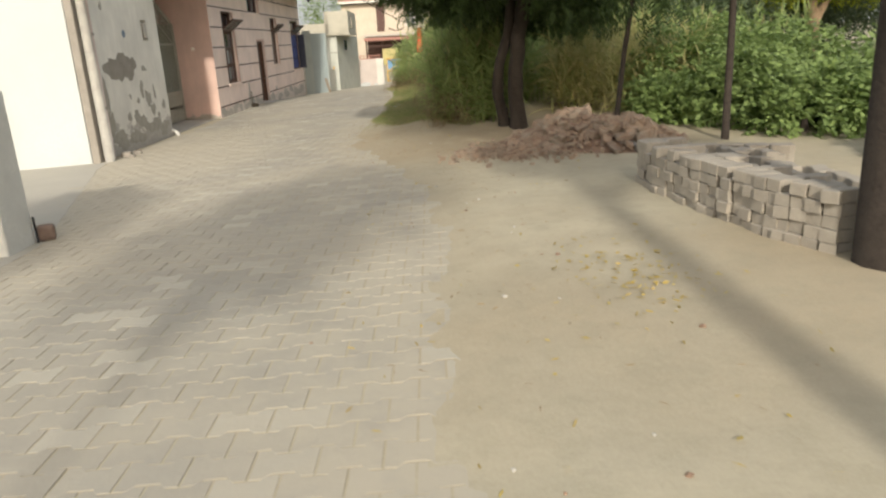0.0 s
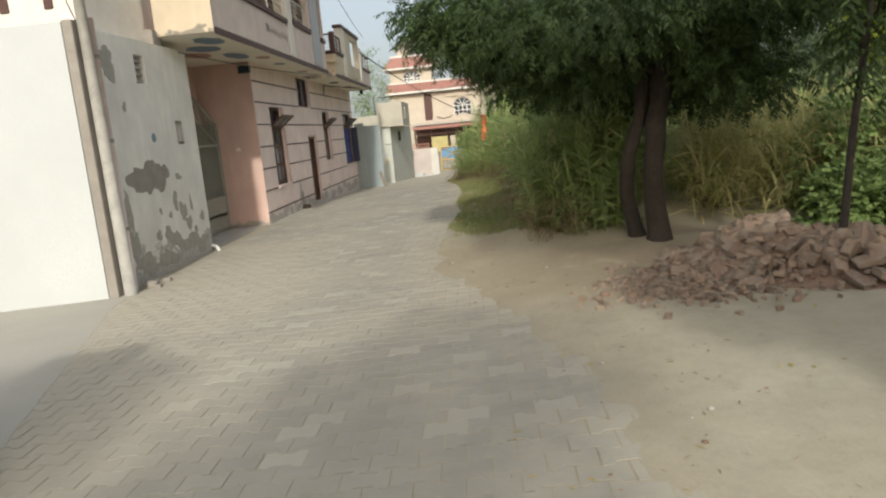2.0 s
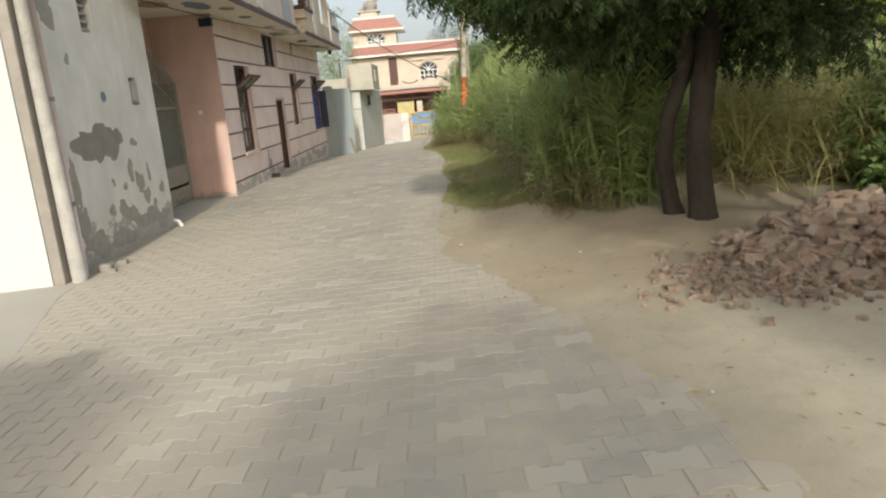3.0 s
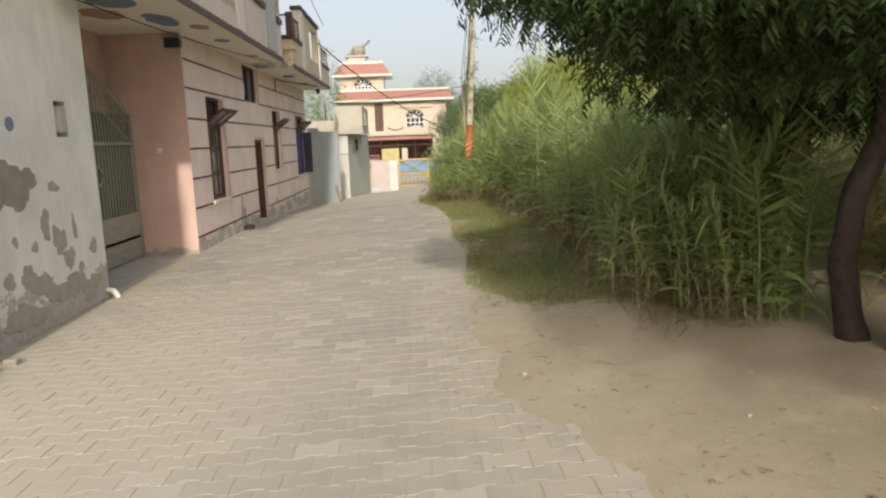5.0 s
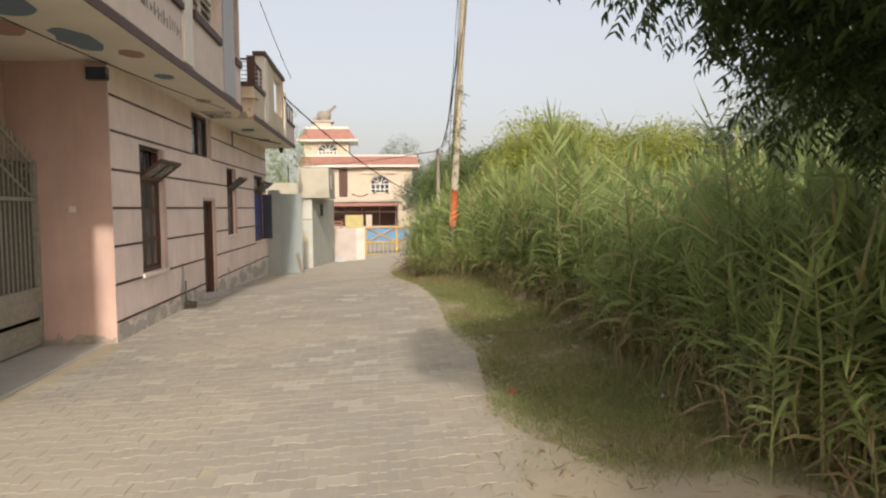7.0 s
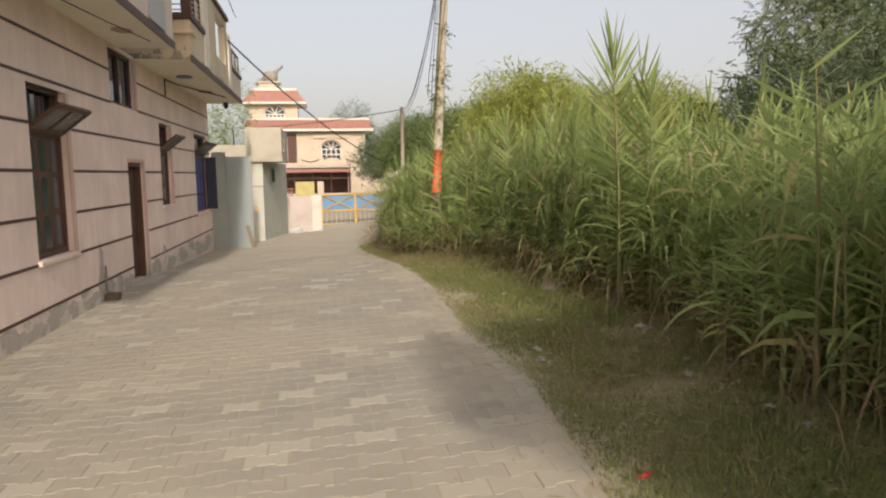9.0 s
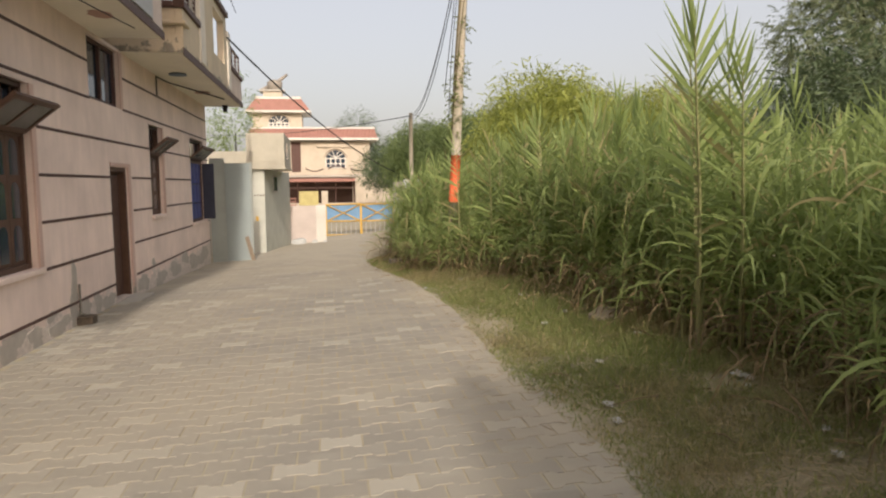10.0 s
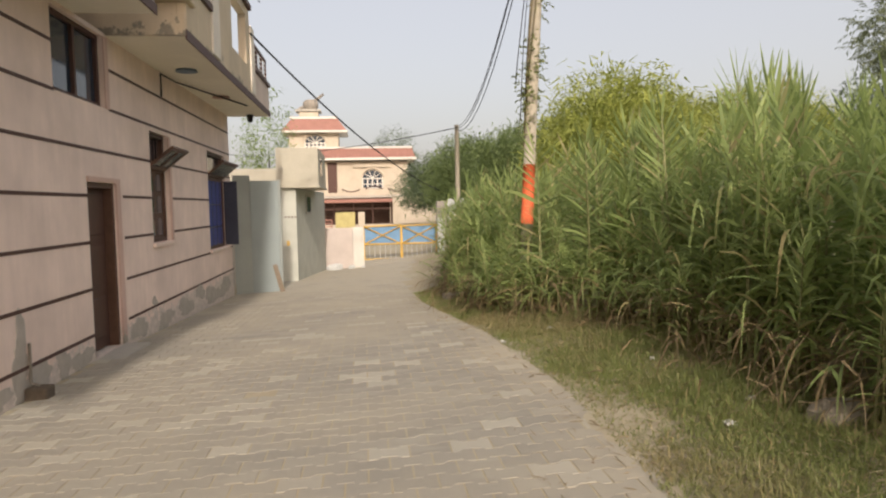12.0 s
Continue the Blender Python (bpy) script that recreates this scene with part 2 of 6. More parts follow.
M_SHEET = plain("galvanised_sheet", (0.35, 0.39, 0.375), 0.8, 2.0, 0.6, 0.1)
M_PIPE = plain("pink_plastic_pipe", (0.68, 0.56, 0.505), 0.8, 8.0, 0.5)
M_TILE = plain("grey_blue_tile", (0.42, 0.42, 0.42), 0.8, 14.0, 0.5)
M_WRITE = plain("faded_lettering", (0.23, 0.20, 0.17), 0.7, 9.0)
M_SBLUE = plain("soffit_blue", (0.20, 0.26, 0.33), 0.8, 9.0)
M_SRED = plain("soffit_red", (0.46, 0.29, 0.235), 0.8, 9.0)
M_REDROOF = plain("red_roof_tile", (0.37, 0.19, 0.155), 0.75, 1.5, 0.8)
M_STONE = plain("pale_stone_wall", (0.56, 0.49, 0.395), 0.78, 1.2, 0.85)
M_WHITEPAINT = plain("white_paint", (0.68, 0.66, 0.61), 0.88, 3.0, 0.6)
M_YELLOW = plain("yellow_gate_paint", (0.66, 0.42, 0.10), 0.8, 6.0, 0.55)
M_MESHBLUE = plain("blue_gate_sheet", (0.16, 0.31, 0.50), 0.75, 3.0, 0.6)
M_ORANGE = plain("orange_paint", (0.80, 0.17, 0.07), 0.8, 8.0, 0.7)
M_POLE = plain("pole_concrete", (0.44, 0.40, 0.32), 0.6, 6.0, 0.9)
M_CABLE = Nodes("black_cable", 0.6).done((0.02, 0.02, 0.022))
M_BARK = plain("dark_bark", (0.048, 0.038, 0.03), 0.5, 14.0, 0.95, bump=0.9, grain=40.0)
M_NEEM = foliage("neem_leaves", (0.085, 0.128, 0.037), (0.034, 0.057, 0.02), None, 0.35)
M_REED = foliage("reed_leaves", (0.40, 0.485, 0.18), (0.225, 0.305, 0.11), (0.46, 0.40, 0.20), 0.5)
M_CANE = plain("reed_cane", (0.27, 0.27, 0.125), 0.65, 9.0, 0.6)
M_DRY = foliage("dry_reed", (0.38, 0.29, 0.16), (0.18, 0.13, 0.075), None, 0.35)
M_GRASS = foliage("verge_grass", (0.32, 0.365, 0.135), (0.20, 0.24, 0.085), (0.48, 0.39, 0.21), 0.45, patches=(0.46, 0.38, 0.22))
M_BUSH = foliage("bush_leaves", (0.31, 0.41, 0.14), (0.15, 0.22, 0.075), None, 0.4)
M_BRIGHT = foliage("acacia_leaves", (0.46, 0.50, 0.13), (0.29, 0.33, 0.09), None, 0.5)
M_FAR = foliage("far_leaves", (0.15, 0.20, 0.10), (0.08, 0.115, 0.06), None, 0.3)


# ---- ground ----
def ground_base(x, y):
    x, y = np.asarray(x, float), np.asarray(y, float)
    return 0.05 + 0.043 * (np.clip(x, -7, 3) + 4.5) - 0.04 * np.clip(y - 14.5, 0, 18)


EDGE_Y = (-20.0, -9.0, -6.8, -4.6, -1.9, 0.3, 2.4, 4.0, 5.5, 7.6, 9.2, 12.0, 14.2, 18.0, 22.0, 26.0, 32.0, 40.0)
EDGE_X = (1.4, 1.4, 1.35, 1.30, 1.20, 0.75, 0.0, -0.12, 0.06, 0.26, 0.12, 0.22, 0.05, -0.36, -0.45, -0.35, 0.4, 1.0)


def road_edge(y):
    return np.interp(y, EDGE_Y, EDGE_X)


def wave(x, y):
    return (np.sin(x * 1.7 + y * 0.9) + np.sin(x * 3.1 - y * 2.3 + 1.3) * 0.6 + np.sin(x * 0.7 - y * 4.1 + 2.0) * 0.5 + np.sin(x * 6.3 + y * 5.1) * 0.3) / 2.4


def ground_z(x, y):
    """Earth surface: below the pavers on the road, over them at its ragged edge, a low bank under the reeds and tree."""
    x, y = np.asarray(x, float), np.asarray(y, float)
    base = ground_base(x, y)
    off = x - road_edge(y) + 0.17 * wave(x * 1.4, y * 1.4) + 0.10 * wave(x * 3.3 + 2, y * 3.1) + 0.05 * wave(x * 8, y * 9)
    on_road = np.clip(0.5 - off / 0.5, 0, 1)
    on_road = on_road * on_road * (3 - 2 * on_road)
    z = base + 0.035 - 0.0355 * on_road
    bank = np.clip((off - 0.25) / 1.1, 0, 1) * np.clip((y - 2.2) / 1.5, 0, 1)
    z = z + 0.15 * bank * (1 + 0.5 * wave(x, y))
    z = z + 0.05 * np.exp(-((x - 2.2) / 1.1) ** 2 - ((y - 2.3) / 0.9) ** 2)
    z = z + 0.012 * wave(x * 3, y * 3) * (1 - on_road)
    far = np.clip((np.hypot(x, y - 12) - 30) / 30, 0, 1)
    return z * (1 - far) + far * (-0.75)


def build_ground():
    def axis(lo, hi, step, reach):
        mid = np.arange(lo, hi + step / 2, step)
        out = np.geomspace(1.0, reach, 22)
        return np.concatenate((lo - out[::-1], mid, hi + out))
    gx, gy = axis(-7, 7, 0.14, 1500), axis(-11, 37, 0.14, 1500)
    X, Y = np.meshgrid(gx, gy, indexing="ij")
    Z = ground_z(X, Y)
    V = np.stack((X, Y, Z), -1).reshape(-1, 3)
    n, m = X.shape
    i = (np.arange(n - 1)[:, None] * m + np.arange(m - 1)[None]).ravel()
    F = np.stack((i, i + m, i + m + 1, i + 1), -1)
    ob = raw_mesh("ground", V, F, M_EARTH)
    ob.data.polygons.foreach_set("use_smooth", np.ones(len(F), bool))
    # dark thatch under the grass and reeds, brown soil round the tree and the rubble
    inner = np.clip((X - road_edge(Y) - 0.05) / 0.35, 0, 1) * np.clip((Y - np.interp(X, (0.2, 0.9, 1.6), (3.9, 3.5, 2.6))) / 0.6, 0, 1) * np.clip((12 - X) / 3, 0, 1) * np.clip((40 - Y) / 5, 0, 1)
    soil = np.exp(-((X - 2.0) / 1.5) ** 2 - ((Y - 1.2) / 1.5) ** 2)
    for key, val in (("thatch", inner), ("soil", soil)):
        ob.data.attributes.new(key, "FLOAT", "POINT").data.foreach_set("value", val.astype(np.float32).ravel())
    setting(ob, "dusty sandy earth beside the paved lane", "ground")


build_ground()

# ---- pink house along the lane ----
FX = -4.475
house = thing("house", "pink two storey house with maroon lines and balconies", "house", at=(0, 0, 0))
W1, W2, W3 = (11.0, 12.08, 0.87, 2.79), (17.0, 17.9, 1.21, 2.79), (20.6, 22.25, 0.88, 2.79)
DOOR, HIGH = (14.7, 15.55, 0.06, 2.0), (14.0, 15.36, 2.87, 3.70)
wall_x("front_wall", FX, 0.24, 9.88, 22.81, -0.6, 3.75, [W1, W2, W3, DOOR, HIGH], M_PINK, house)
part("return_wall", box(-5.75, FX - 0.241, 9.88, 10.1, -0.3, 3.75), M_SALMON, house, "salmon plastered return wall beside the gate")
part("return_wall", box(FX - 0.241, FX - 0.003, 9.872, 9.879, -0.3, 3.75), M_SALMON, house)
part("end_wall", box(-10, FX - 0.241, 22.6, 22.8, -0.6, 3.75), M_PINK, house)
part("back_wall", box(-10.2, -10, 6.4, 22.8, -0.6, 6.3), M_PINK, house)


def stripes():
    for z in (0.327, 0.83, 1.34, 1.85, 2.36, 2.87, 3.34):
        cuts = [(9.89, 9.89)]
        for y0, y1, z0, z1 in sorted((W1, W2, W3, (DOOR[0], DOOR[1] + 0.14, DOOR[2], DOOR[3] + 0.06), HIGH)):
            if z0 - 0.03 < z < z1 + 0.03:
                cuts.append((y0, y1 + 0.12))
        cuts.append((22.81, 22.81))
        for (_, a), (b, _) in zip(cuts, cuts[1:]):
            part("stripe", box(FX - 0.01, FX + 0.006, a, b, z - 0.017, z + 0.017), M_BROWN, house)


stripes()


def arched_pane(y0, y1, z0, z1, x):
    bm = bmesh.new()
    w = (y1 - y0) / 2
    pts = [(y0, z0), (y1, z0), (y1, z1 - w)] + [((y0 + y1) / 2 + w * math.cos(a), z1 - w + w * math.sin(a)) for a in np.linspace(0, math.pi, 9)[1:-1]] + [(y0, z1 - w)]
    front = [bm.verts.new((x, y, z)) for y, z in pts]
    back = [bm.verts.new((x - 0.02, y, z)) for y, z in pts]
    bm.faces.new(front)
    bm.faces.new(list(reversed(back)))
    for i in range(len(pts)):
        j = (i + 1) % len(pts)
        bm.faces.new((front[j], front[i], back[i], back[j]))
    bmesh.ops.recalc_face_normals(bm, faces=bm.faces)
    return bm


def tall_window(o, leaves, flap=True):
    y0, y1, z0, z1 = o
    win = part("window", box(FX - 0.14, FX - 0.06, y0, y0 + 0.055, z0, z1, 0.006), M_WOOD, house, "brown wooden window with arched panes and an open top light")
    zt = z1 - 0.55 if flap else z1 - 0.06
    for b in ((y1 - 0.055, y1, z0, z1), (y0 + 0.055, y1 - 0.055, z0, z0 + 0.06), (y0 + 0.055, y1 - 0.055, z1 - 0.055, z1), (y0 + 0.055, y1 - 0.055, zt, zt + 0.06)):
        part("frame", box(FX - 0.14, FX - 0.06, *b, 0.006), M_WOOD, win)
    step = (y1 - y0 - 0.11) / leaves
    for i in range(leaves):
        a = y0 + 0.055 + i * step
        part("shutter", box(FX - 0.125, FX - 0.09, a + 0.006, a + step - 0.006, z0 + 0.06, zt, 0.004), M_WOOD, win)
        h = (zt - z0 - 0.06) / 3
        for k in range(3):
            part("pane", arched_pane(a + 0.07, a + step - 0.07, z0 + 0.10 + k * h, z0 + 0.03 + (k + 1) * h, FX - 0.087), M_GLASS_SHADE, win, "dark glass pane")
    # dark sheet painted as the shade inside the open top light
    part("frame", box(FX - 0.16, FX - 0.15, y0 + 0.05, y1 - 0.05, zt + 0.05, z1 - 0.05), M_GLASS_SHADE, win, "dark sheet as the shaded opening of the top light")
    for k in range(5):
        yy = y0 + 0.12 + k * (y1 - y0 - 0.24) / 4
        part("bar", box(FX - 0.125, FX - 0.11, yy - 0.008, yy + 0.008, zt + 0.06, z1 - 0.055), M_WOOD, win)
    if flap:
        m = Matrix.Translation((FX - 0.05, (y0 + y1) / 2, zt + 0.04)) @ Matrix.Rotation(radians(52), 4, "Y")
        w = (y1 - y0) / 2 - 0.02
        part("flap", box(-0.02, 0.02, -w, -w + 0.06, 0, 0.46, 0.004, m), M_WOOD, win, "tilted top light sash")
        for b in ((w - 0.06, w, 0, 0.46), (-w + 0.06, w - 0.06, 0, 0.06), (-w + 0.06, w - 0.06, 0.40, 0.46), (-0.025, 0.025, 0.06, 0.40)):
            part("flap_rail", box(-0.02, 0.02, *b, 0.004, m), M_WOOD, win)
        part("flap_glass", box(-0.008, 0.008, -w + 0.06, w - 0.06, 0.06, 0.40, 0, m), M_DUSTGLASS, win, "dusty glass")
    part("sill", box(FX - 0.02, FX + 0.045, y0 - 0.04, y1 + 0.1, z0 - 0.06, z0 - 0.002, 0.008), M_PINK, win)
    part("reveal", box(FX - 0.02, FX + 0.022, y1 + 0.002, y1 + 0.11, z0, z1, 0.006), M_SALMON, win, "salmon painted band")
    return win


M_DUSTGLASS = plain("dusty_glass", (0.12, 0.12, 0.11), 0.6, 8.0, 0.25)
tall_window(W1, 3)
tall_window(W2, 2)


def blue_window():
    y0, y1, z0, z1 = W3
    win = part("window", box(FX - 0.14, FX - 0.05, y0, y0 + 0.06, z0, z1, 0.006), M_WOOD, house, "window with blue cloth behind its bars and an open shutter")
    for b in ((y1 - 0.06, y1, z0, z1), (y0 + 0.06, y1 - 0.06, z0, z0 + 0.06), (y0 + 0.06, y1 - 0.06, z1 - 0.06, z1), (y0 + 0.06, y1 - 0.06, 2.24, 2.30)):
        part("frame", box(FX - 0.14, FX - 0.05, *b, 0.006), M_WOOD, win)
    part("cloth", box(FX - 0.10, FX - 0.08, y0 + 0.06, y1 - 0.06, z0 + 0.06, 2.24), M_BLUE, win, "blue cloth")
    for z in (1.30, 1.75):
        part("bar", box(FX - 0.078, FX - 0.066, y0 + 0.06, y1 - 0.06, z, z + 0.02), M_STEEL, win)
    for k in range(4):
        yy = y0 + 0.06 + (k + 0.5) * (y1 - y0 - 0.12) / 4
        part("bar", box(FX - 0.078, FX - 0.066, yy, yy + 0.014, z0 + 0.06, 2.24), M_STEEL, win)
    # dark sheet painted as shade behind the upper sash
    part("frame", box(FX - 0.13, FX - 0.12, y0 + 0.06, y1 - 0.06, 2.30, z1 - 0.06), M_GLASS_SHADE, win)
    leaf = part("shutter", box(FX - 0.04, FX + 0.24, y1 - 0.01, y1 + 0.03, z0 + 0.02, 2.26, 0.006), M_SLATE, win, "dark slate blue open shutter")
    for k in range(3):
        part("panel", box(FX + 0.01, FX + 0.20, y1 - 0.018, y1 - 0.008, z0 + 0.12 + k * 0.44, z0 + 0.48 + k * 0.44, 0.004), M_SLATE, win)
    m = Matrix.Translation((FX - 0.04, (y0 + y1) / 2, 2.32)) @ Matrix.Rotation(radians(50), 4, "Y")
    w = (y1 - y0) / 2 - 0.03
    part("flap", box(-0.02, 0.02, -w, w, 0, 0.44, 0.006, m), M_WOOD, win)
    part("flap_glass", box(-0.026, 0.026, -w + 0.07, w - 0.07, 0.07, 0.37, 0, m), M_DUSTGLASS, win)
    part("sill", box(FX - 0.02, FX + 0.045, y0 - 0.04, y1 + 0.1, z0 - 0.06, z0 - 0.002, 0.008), M_PINK, win)


blue_window()


def house_door():
    y0, y1, z0, z1 = DOOR
    d = part("door", box(FX - 0.17, FX - 0.12, y0 + 0.06, y1 - 0.06, z0 + 0.02, z1 - 0.06, 0.004), M_DOOR_SHADE, house, "closed dark brown wooden door")
    for b in ((y0, y0 + 0.06, z0, z1), (y1 - 0.06, y1, z0, z1), (y0 + 0.06, y1 - 0.06, z1 - 0.06, z1)):
        part("frame", box(FX - 0.19, FX - 0.02, *b, 0.006), M_WOOD, d)
    for k in range(3):
        part("panel", box(FX - 0.121, FX - 0.105, y0 + 0.16, y1 - 0.16, z0 + 0.15 + k * 0.6, z0 + 0.62 + k * 0.6, 0.01), M_DOOR_SHADE, d)
    part("handle", box(FX - 0.12, FX - 0.07, y0 + 0.10, y0 + 0.13, z0 + 0.95, z0 + 1.10, 0.008), M_STEEL, d, "metal handle")
    part("surround", box(FX - 0.02, FX + 0.02, y1 + 0.002, y1 + 0.14, z0, z1 + 0.06, 0.006), M_SALMON, house)
    part("surround", box(FX - 0.02, FX + 0.02, y0, y1, z1 + 0.002, z1 + 0.06, 0.006), M_SALMON, house)
    part("step", box(FX + 0.0, FX + 0.30, y0 - 0.05, y1 + 0.1, -0.25, 0.055, 0.012), M_CONCRETE, house, "low cement door step")


house_door()


def high_window():
    y0, y1, z0, z1 = HIGH
    win = part("window", box(FX - 0.12, FX - 0.05, y0, y0 + 0.06, z0, z1, 0.005), M_BROWN, house, "small dark glazed window under the balcony")
    for b in ((y1 - 0.06, y1, z0, z1), (y0 + 0.06, y1 - 0.06, z0, z0 + 0.05), (y0 + 0.06, y1 - 0.06, z1 - 0.05, z1), ((y0 + y1) / 2 - 0.03, (y0 + y1) / 2 + 0.03, z0 + 0.05, z1 - 0.05)):
        part("frame", box(FX - 0.12, FX - 0.05, *b, 0.005), M_BROWN, win)
    part("pane", box(FX - 0.10, FX - 0.09, y0 + 0.06, (y0 + y1) / 2 - 0.03, z0 + 0.05, z1 - 0.05), M_GLASS_SHADE, win)
    part("pane", box(FX - 0.10, FX - 0.09, (y0 + y1) / 2 + 0.03, y1 - 0.06, z0 + 0.05, z1 - 0.05), M_GLASS_SHADE, win)
    part("surround", box(FX - 0.02, FX + 0.02, y1 + 0.002, y1 + 0.12, z0, z1, 0.005), M_SALMON, win)


high_window()


def rail(parent, x, y0, y1, z0, z1, mat, posts=3, bars=4):
    r = part("railing", box(x - 0.025, x + 0.025, y0, y1, z1 - 0.04, z1, 0.006), mat, parent, "metal balcony railing")
    for k in range(bars):
        z = z0 + (k + 0.5) * (z1 - z0 - 0.04) / bars
        part("bar", tube([(x, y0, z), (x, y1, z)], 0.011, 6), M_WHITEPAINT, r)
    for k in range(posts):
        y = y0 + k * (y1 - y0) / max(posts - 1, 1)
        part("post", box(x - 0.02, x + 0.02, y - 0.02, y + 0.02, z0, z1 - 0.04), mat, r)
    return r


def balconies():
    bx = -3.65
    a = part("balcony", box(-6.3, bx, 5.55, 14.6, 3.752, 3.87, 0.006), M_SOFFIT, house, "projecting balcony with a painted underside")
    part("fascia", box(bx + 0.001, bx + 0.02, 5.58, 14.6, 3.735, 3.85, 0.004), M_BROWN, a, "maroon edge strip")
    part("fascia", box(-4.6, bx + 0.015, 5.52, 5.548, 3.76, 4.60, 0.004), M_WEATHER, a, "flaking cream end of the balcony")
    part("parapet", box(bx - 0.11, bx, 5.55, 10.4, 3.872, 4.56, 0.006), M_CREAMPINK, a)
    part("coping", box(bx - 0.14, bx + 0.05, 5.55, 10.4, 4.562, 4.66, 0.008), M_BROWN, a)
    rail(a, bx - 0.06, 5.7, 10.35, 4.66, 5.30, M_WHITEPAINT, 5, 5)
    part("pillar", box(bx - 0.25, bx + 0.03, 10.42, 10.9, 3.872, 6.24, 0.01), M_CREAM, a, "cream rendered pillar")
    wall_x("upper_wall", bx, 0.16, 10.9, 14.58, 3.872, 6.24, [(11.05, 12.75, 4.75, 5.95), (14.05, 14.45, 4.7, 5.9)], M_CREAMPINK, a)
    part("sill", box(bx - 0.12, bx + 0.05, 11.0, 12.8, 4.62, 4.745, 0.008), M_BROWN, a)
    part("sill", box(bx - 0.12, bx + 0.05, 14.02, 14.55, 4.57, 4.695, 0.008), M_BROWN, a)
    part("tile_panel", box(bx + 0.002, bx + 0.025, 13.0, 13.95, 3.875, 6.23, 0.004), M_TILE, a, "grey blue tiled pilaster")
    rail(a, bx - 0.12, 11.1, 12.7, 4.75, 5.3, M_WHITEPAINT, 3, 4)
    part("grille", box(bx - 0.10, bx - 0.06, 14.08, 14.42, 4.72, 5.88, 0.004), M_BROWN, a)
    part("inner_wall", box(-5.1, -4.9, 5.6, 14.5, 3.872, 6.24), M_PINK, a)
    part("side_wall", box(-4.9, bx - 0.165, 14.4, 14.58, 3.872, 6.24), M_CREAMPINK, a)
    part("roof_slab", box(-10.2, -3.2, 5.4, 15.6, 6.25, 6.42, 0.01), M_SOFFIT, house, "upper roof slab overhanging the wall")
    # painted shapes and lamp roses on the underside
    for x, y, sx, sy, mat in ((-4.05, 6.4, 0.24, 0.42, M_SBLUE), (-4.5, 7.3, 0.30, 0.40, M_SBLUE), (-4.95, 8.1, 0.26, 0.42, M_SRED), (-4.35, 8.7, 0.20, 0.55, M_SBLUE),
                              (-4.0, 9.4, 0.14, 0.22, M_SRED), (-4.05, 10.9, 0.13, 0.2, M_SBLUE), (-4.05, 13.2, 0.13, 0.2, M_SRED)):
        bm = bmesh.new()
        n = 14
        ring = [bm.verts.new((x + sx * math.cos(2 * math.pi * k / n) * (1 + 0.18 * math.sin(3 * k)), y + sy * math.sin(2 * math.pi * k / n), 3.744)) for k in range(n)]
        top = [bm.verts.new((v.co.x, v.co.y, 3.7515)) for v in ring]
        bm.faces.new(list(reversed(ring)))
        for k in range(n):
            bm.faces.new((ring[k], ring[(k + 1) % n], top[(k + 1) % n], top[k]))
        bmesh.ops.recalc_face_normals(bm, faces=bm.faces)
        part("painted_motif", bm, mat, a)
    # dark block on the uncut wall, its colour the shade of a vent
    part("vent", box(-4.70, -4.45, 9.75, 9.871, 3.50, 3.66), M_GLASS_SHADE, house, "dark sheet as the shaded vent opening")
    # second balcony
    cx = -3.57
    c = part("balcony", box(-6.0, cx, 15.48, 22.95, 3.722, 3.84, 0.006), M_SOFFIT, house, "weathered cream balcony with iron railings")
    part("fascia", box(cx + 0.001, cx + 0.02, 15.5, 22.95, 3.70, 3.82, 0.004), M_BROWN, c)
    part("fascia", box(-4.6, cx + 0.015, 15.45, 15.478, 3.73, 3.98, 0.004), M_WEATHER, c)
    part("parapet", box(cx - 0.11, cx, 15.6, 17.0, 3.842, 4.42, 0.01), M_WEATHER, c)
    part("parapet", box(-5.5, cx - 0.111, 15.6, 15.72, 3.842, 4.42, 0.01), M_WEATHER, c)
    part("ledge", box(-4.4, cx + 0.06, 15.5, 15.9, 4.16, 4.22, 0.02), M_WEATHER, c)
    part("coping", box(cx - 0.13, cx + 0.04, 15.55, 17.0, 4.422, 4.52, 0.008), M_BROWN, c)
    part("coping", box(-5.5, cx - 0.131, 15.55, 15.75, 4.422, 4.52, 0.008), M_BROWN, c)
    rail(c, cx - 0.05, 15.72, 16.9, 4.52, 5.02, M_BROWN, 3, 5)
    part("newel", box(cx - 0.13, cx + 0.03, 15.56, 15.70, 4.522, 5.06, 0.008), M_BROWN, c)
    r = part("railing", box(-5.4, cx - 0.14, 15.62, 15.66, 4.98, 5.02, 0.005), M_BROWN, c)
    for k in range(5):
        part("bar", tube([(-5.4, 15.64, 4.58 + 0.09 * k), (cx - 0.14, 15.64, 4.58 + 0.09 * k)], 0.011, 6), M_WHITEPAINT, r)
    part("pillar", box(cx - 0.2, cx + 0.03, 17.0, 17.5, 3.842, 5.36, 0.01), M_CREAM, c)
    wall_x("upper_wall", cx, 0.14, 17.5, 20.4, 3.842, 5.36, [(18.6, 20.0, 4.3, 5.2)], M_WEATHER, c)
    part("coping", box(cx - 0.24, cx + 0.06, 16.95, 20.4, 5.362, 5.46, 0.01), M_BROWN, c)
    part("pillar", box(cx - 0.2, cx + 0.03, 20.42, 20.8, 3.842, 5.1, 0.01), M_CREAM, c)
    part("parapet", box(cx - 0.11, cx, 20.8, 22.9, 3.842, 4.35, 0.008), M_CREAMPINK, c)
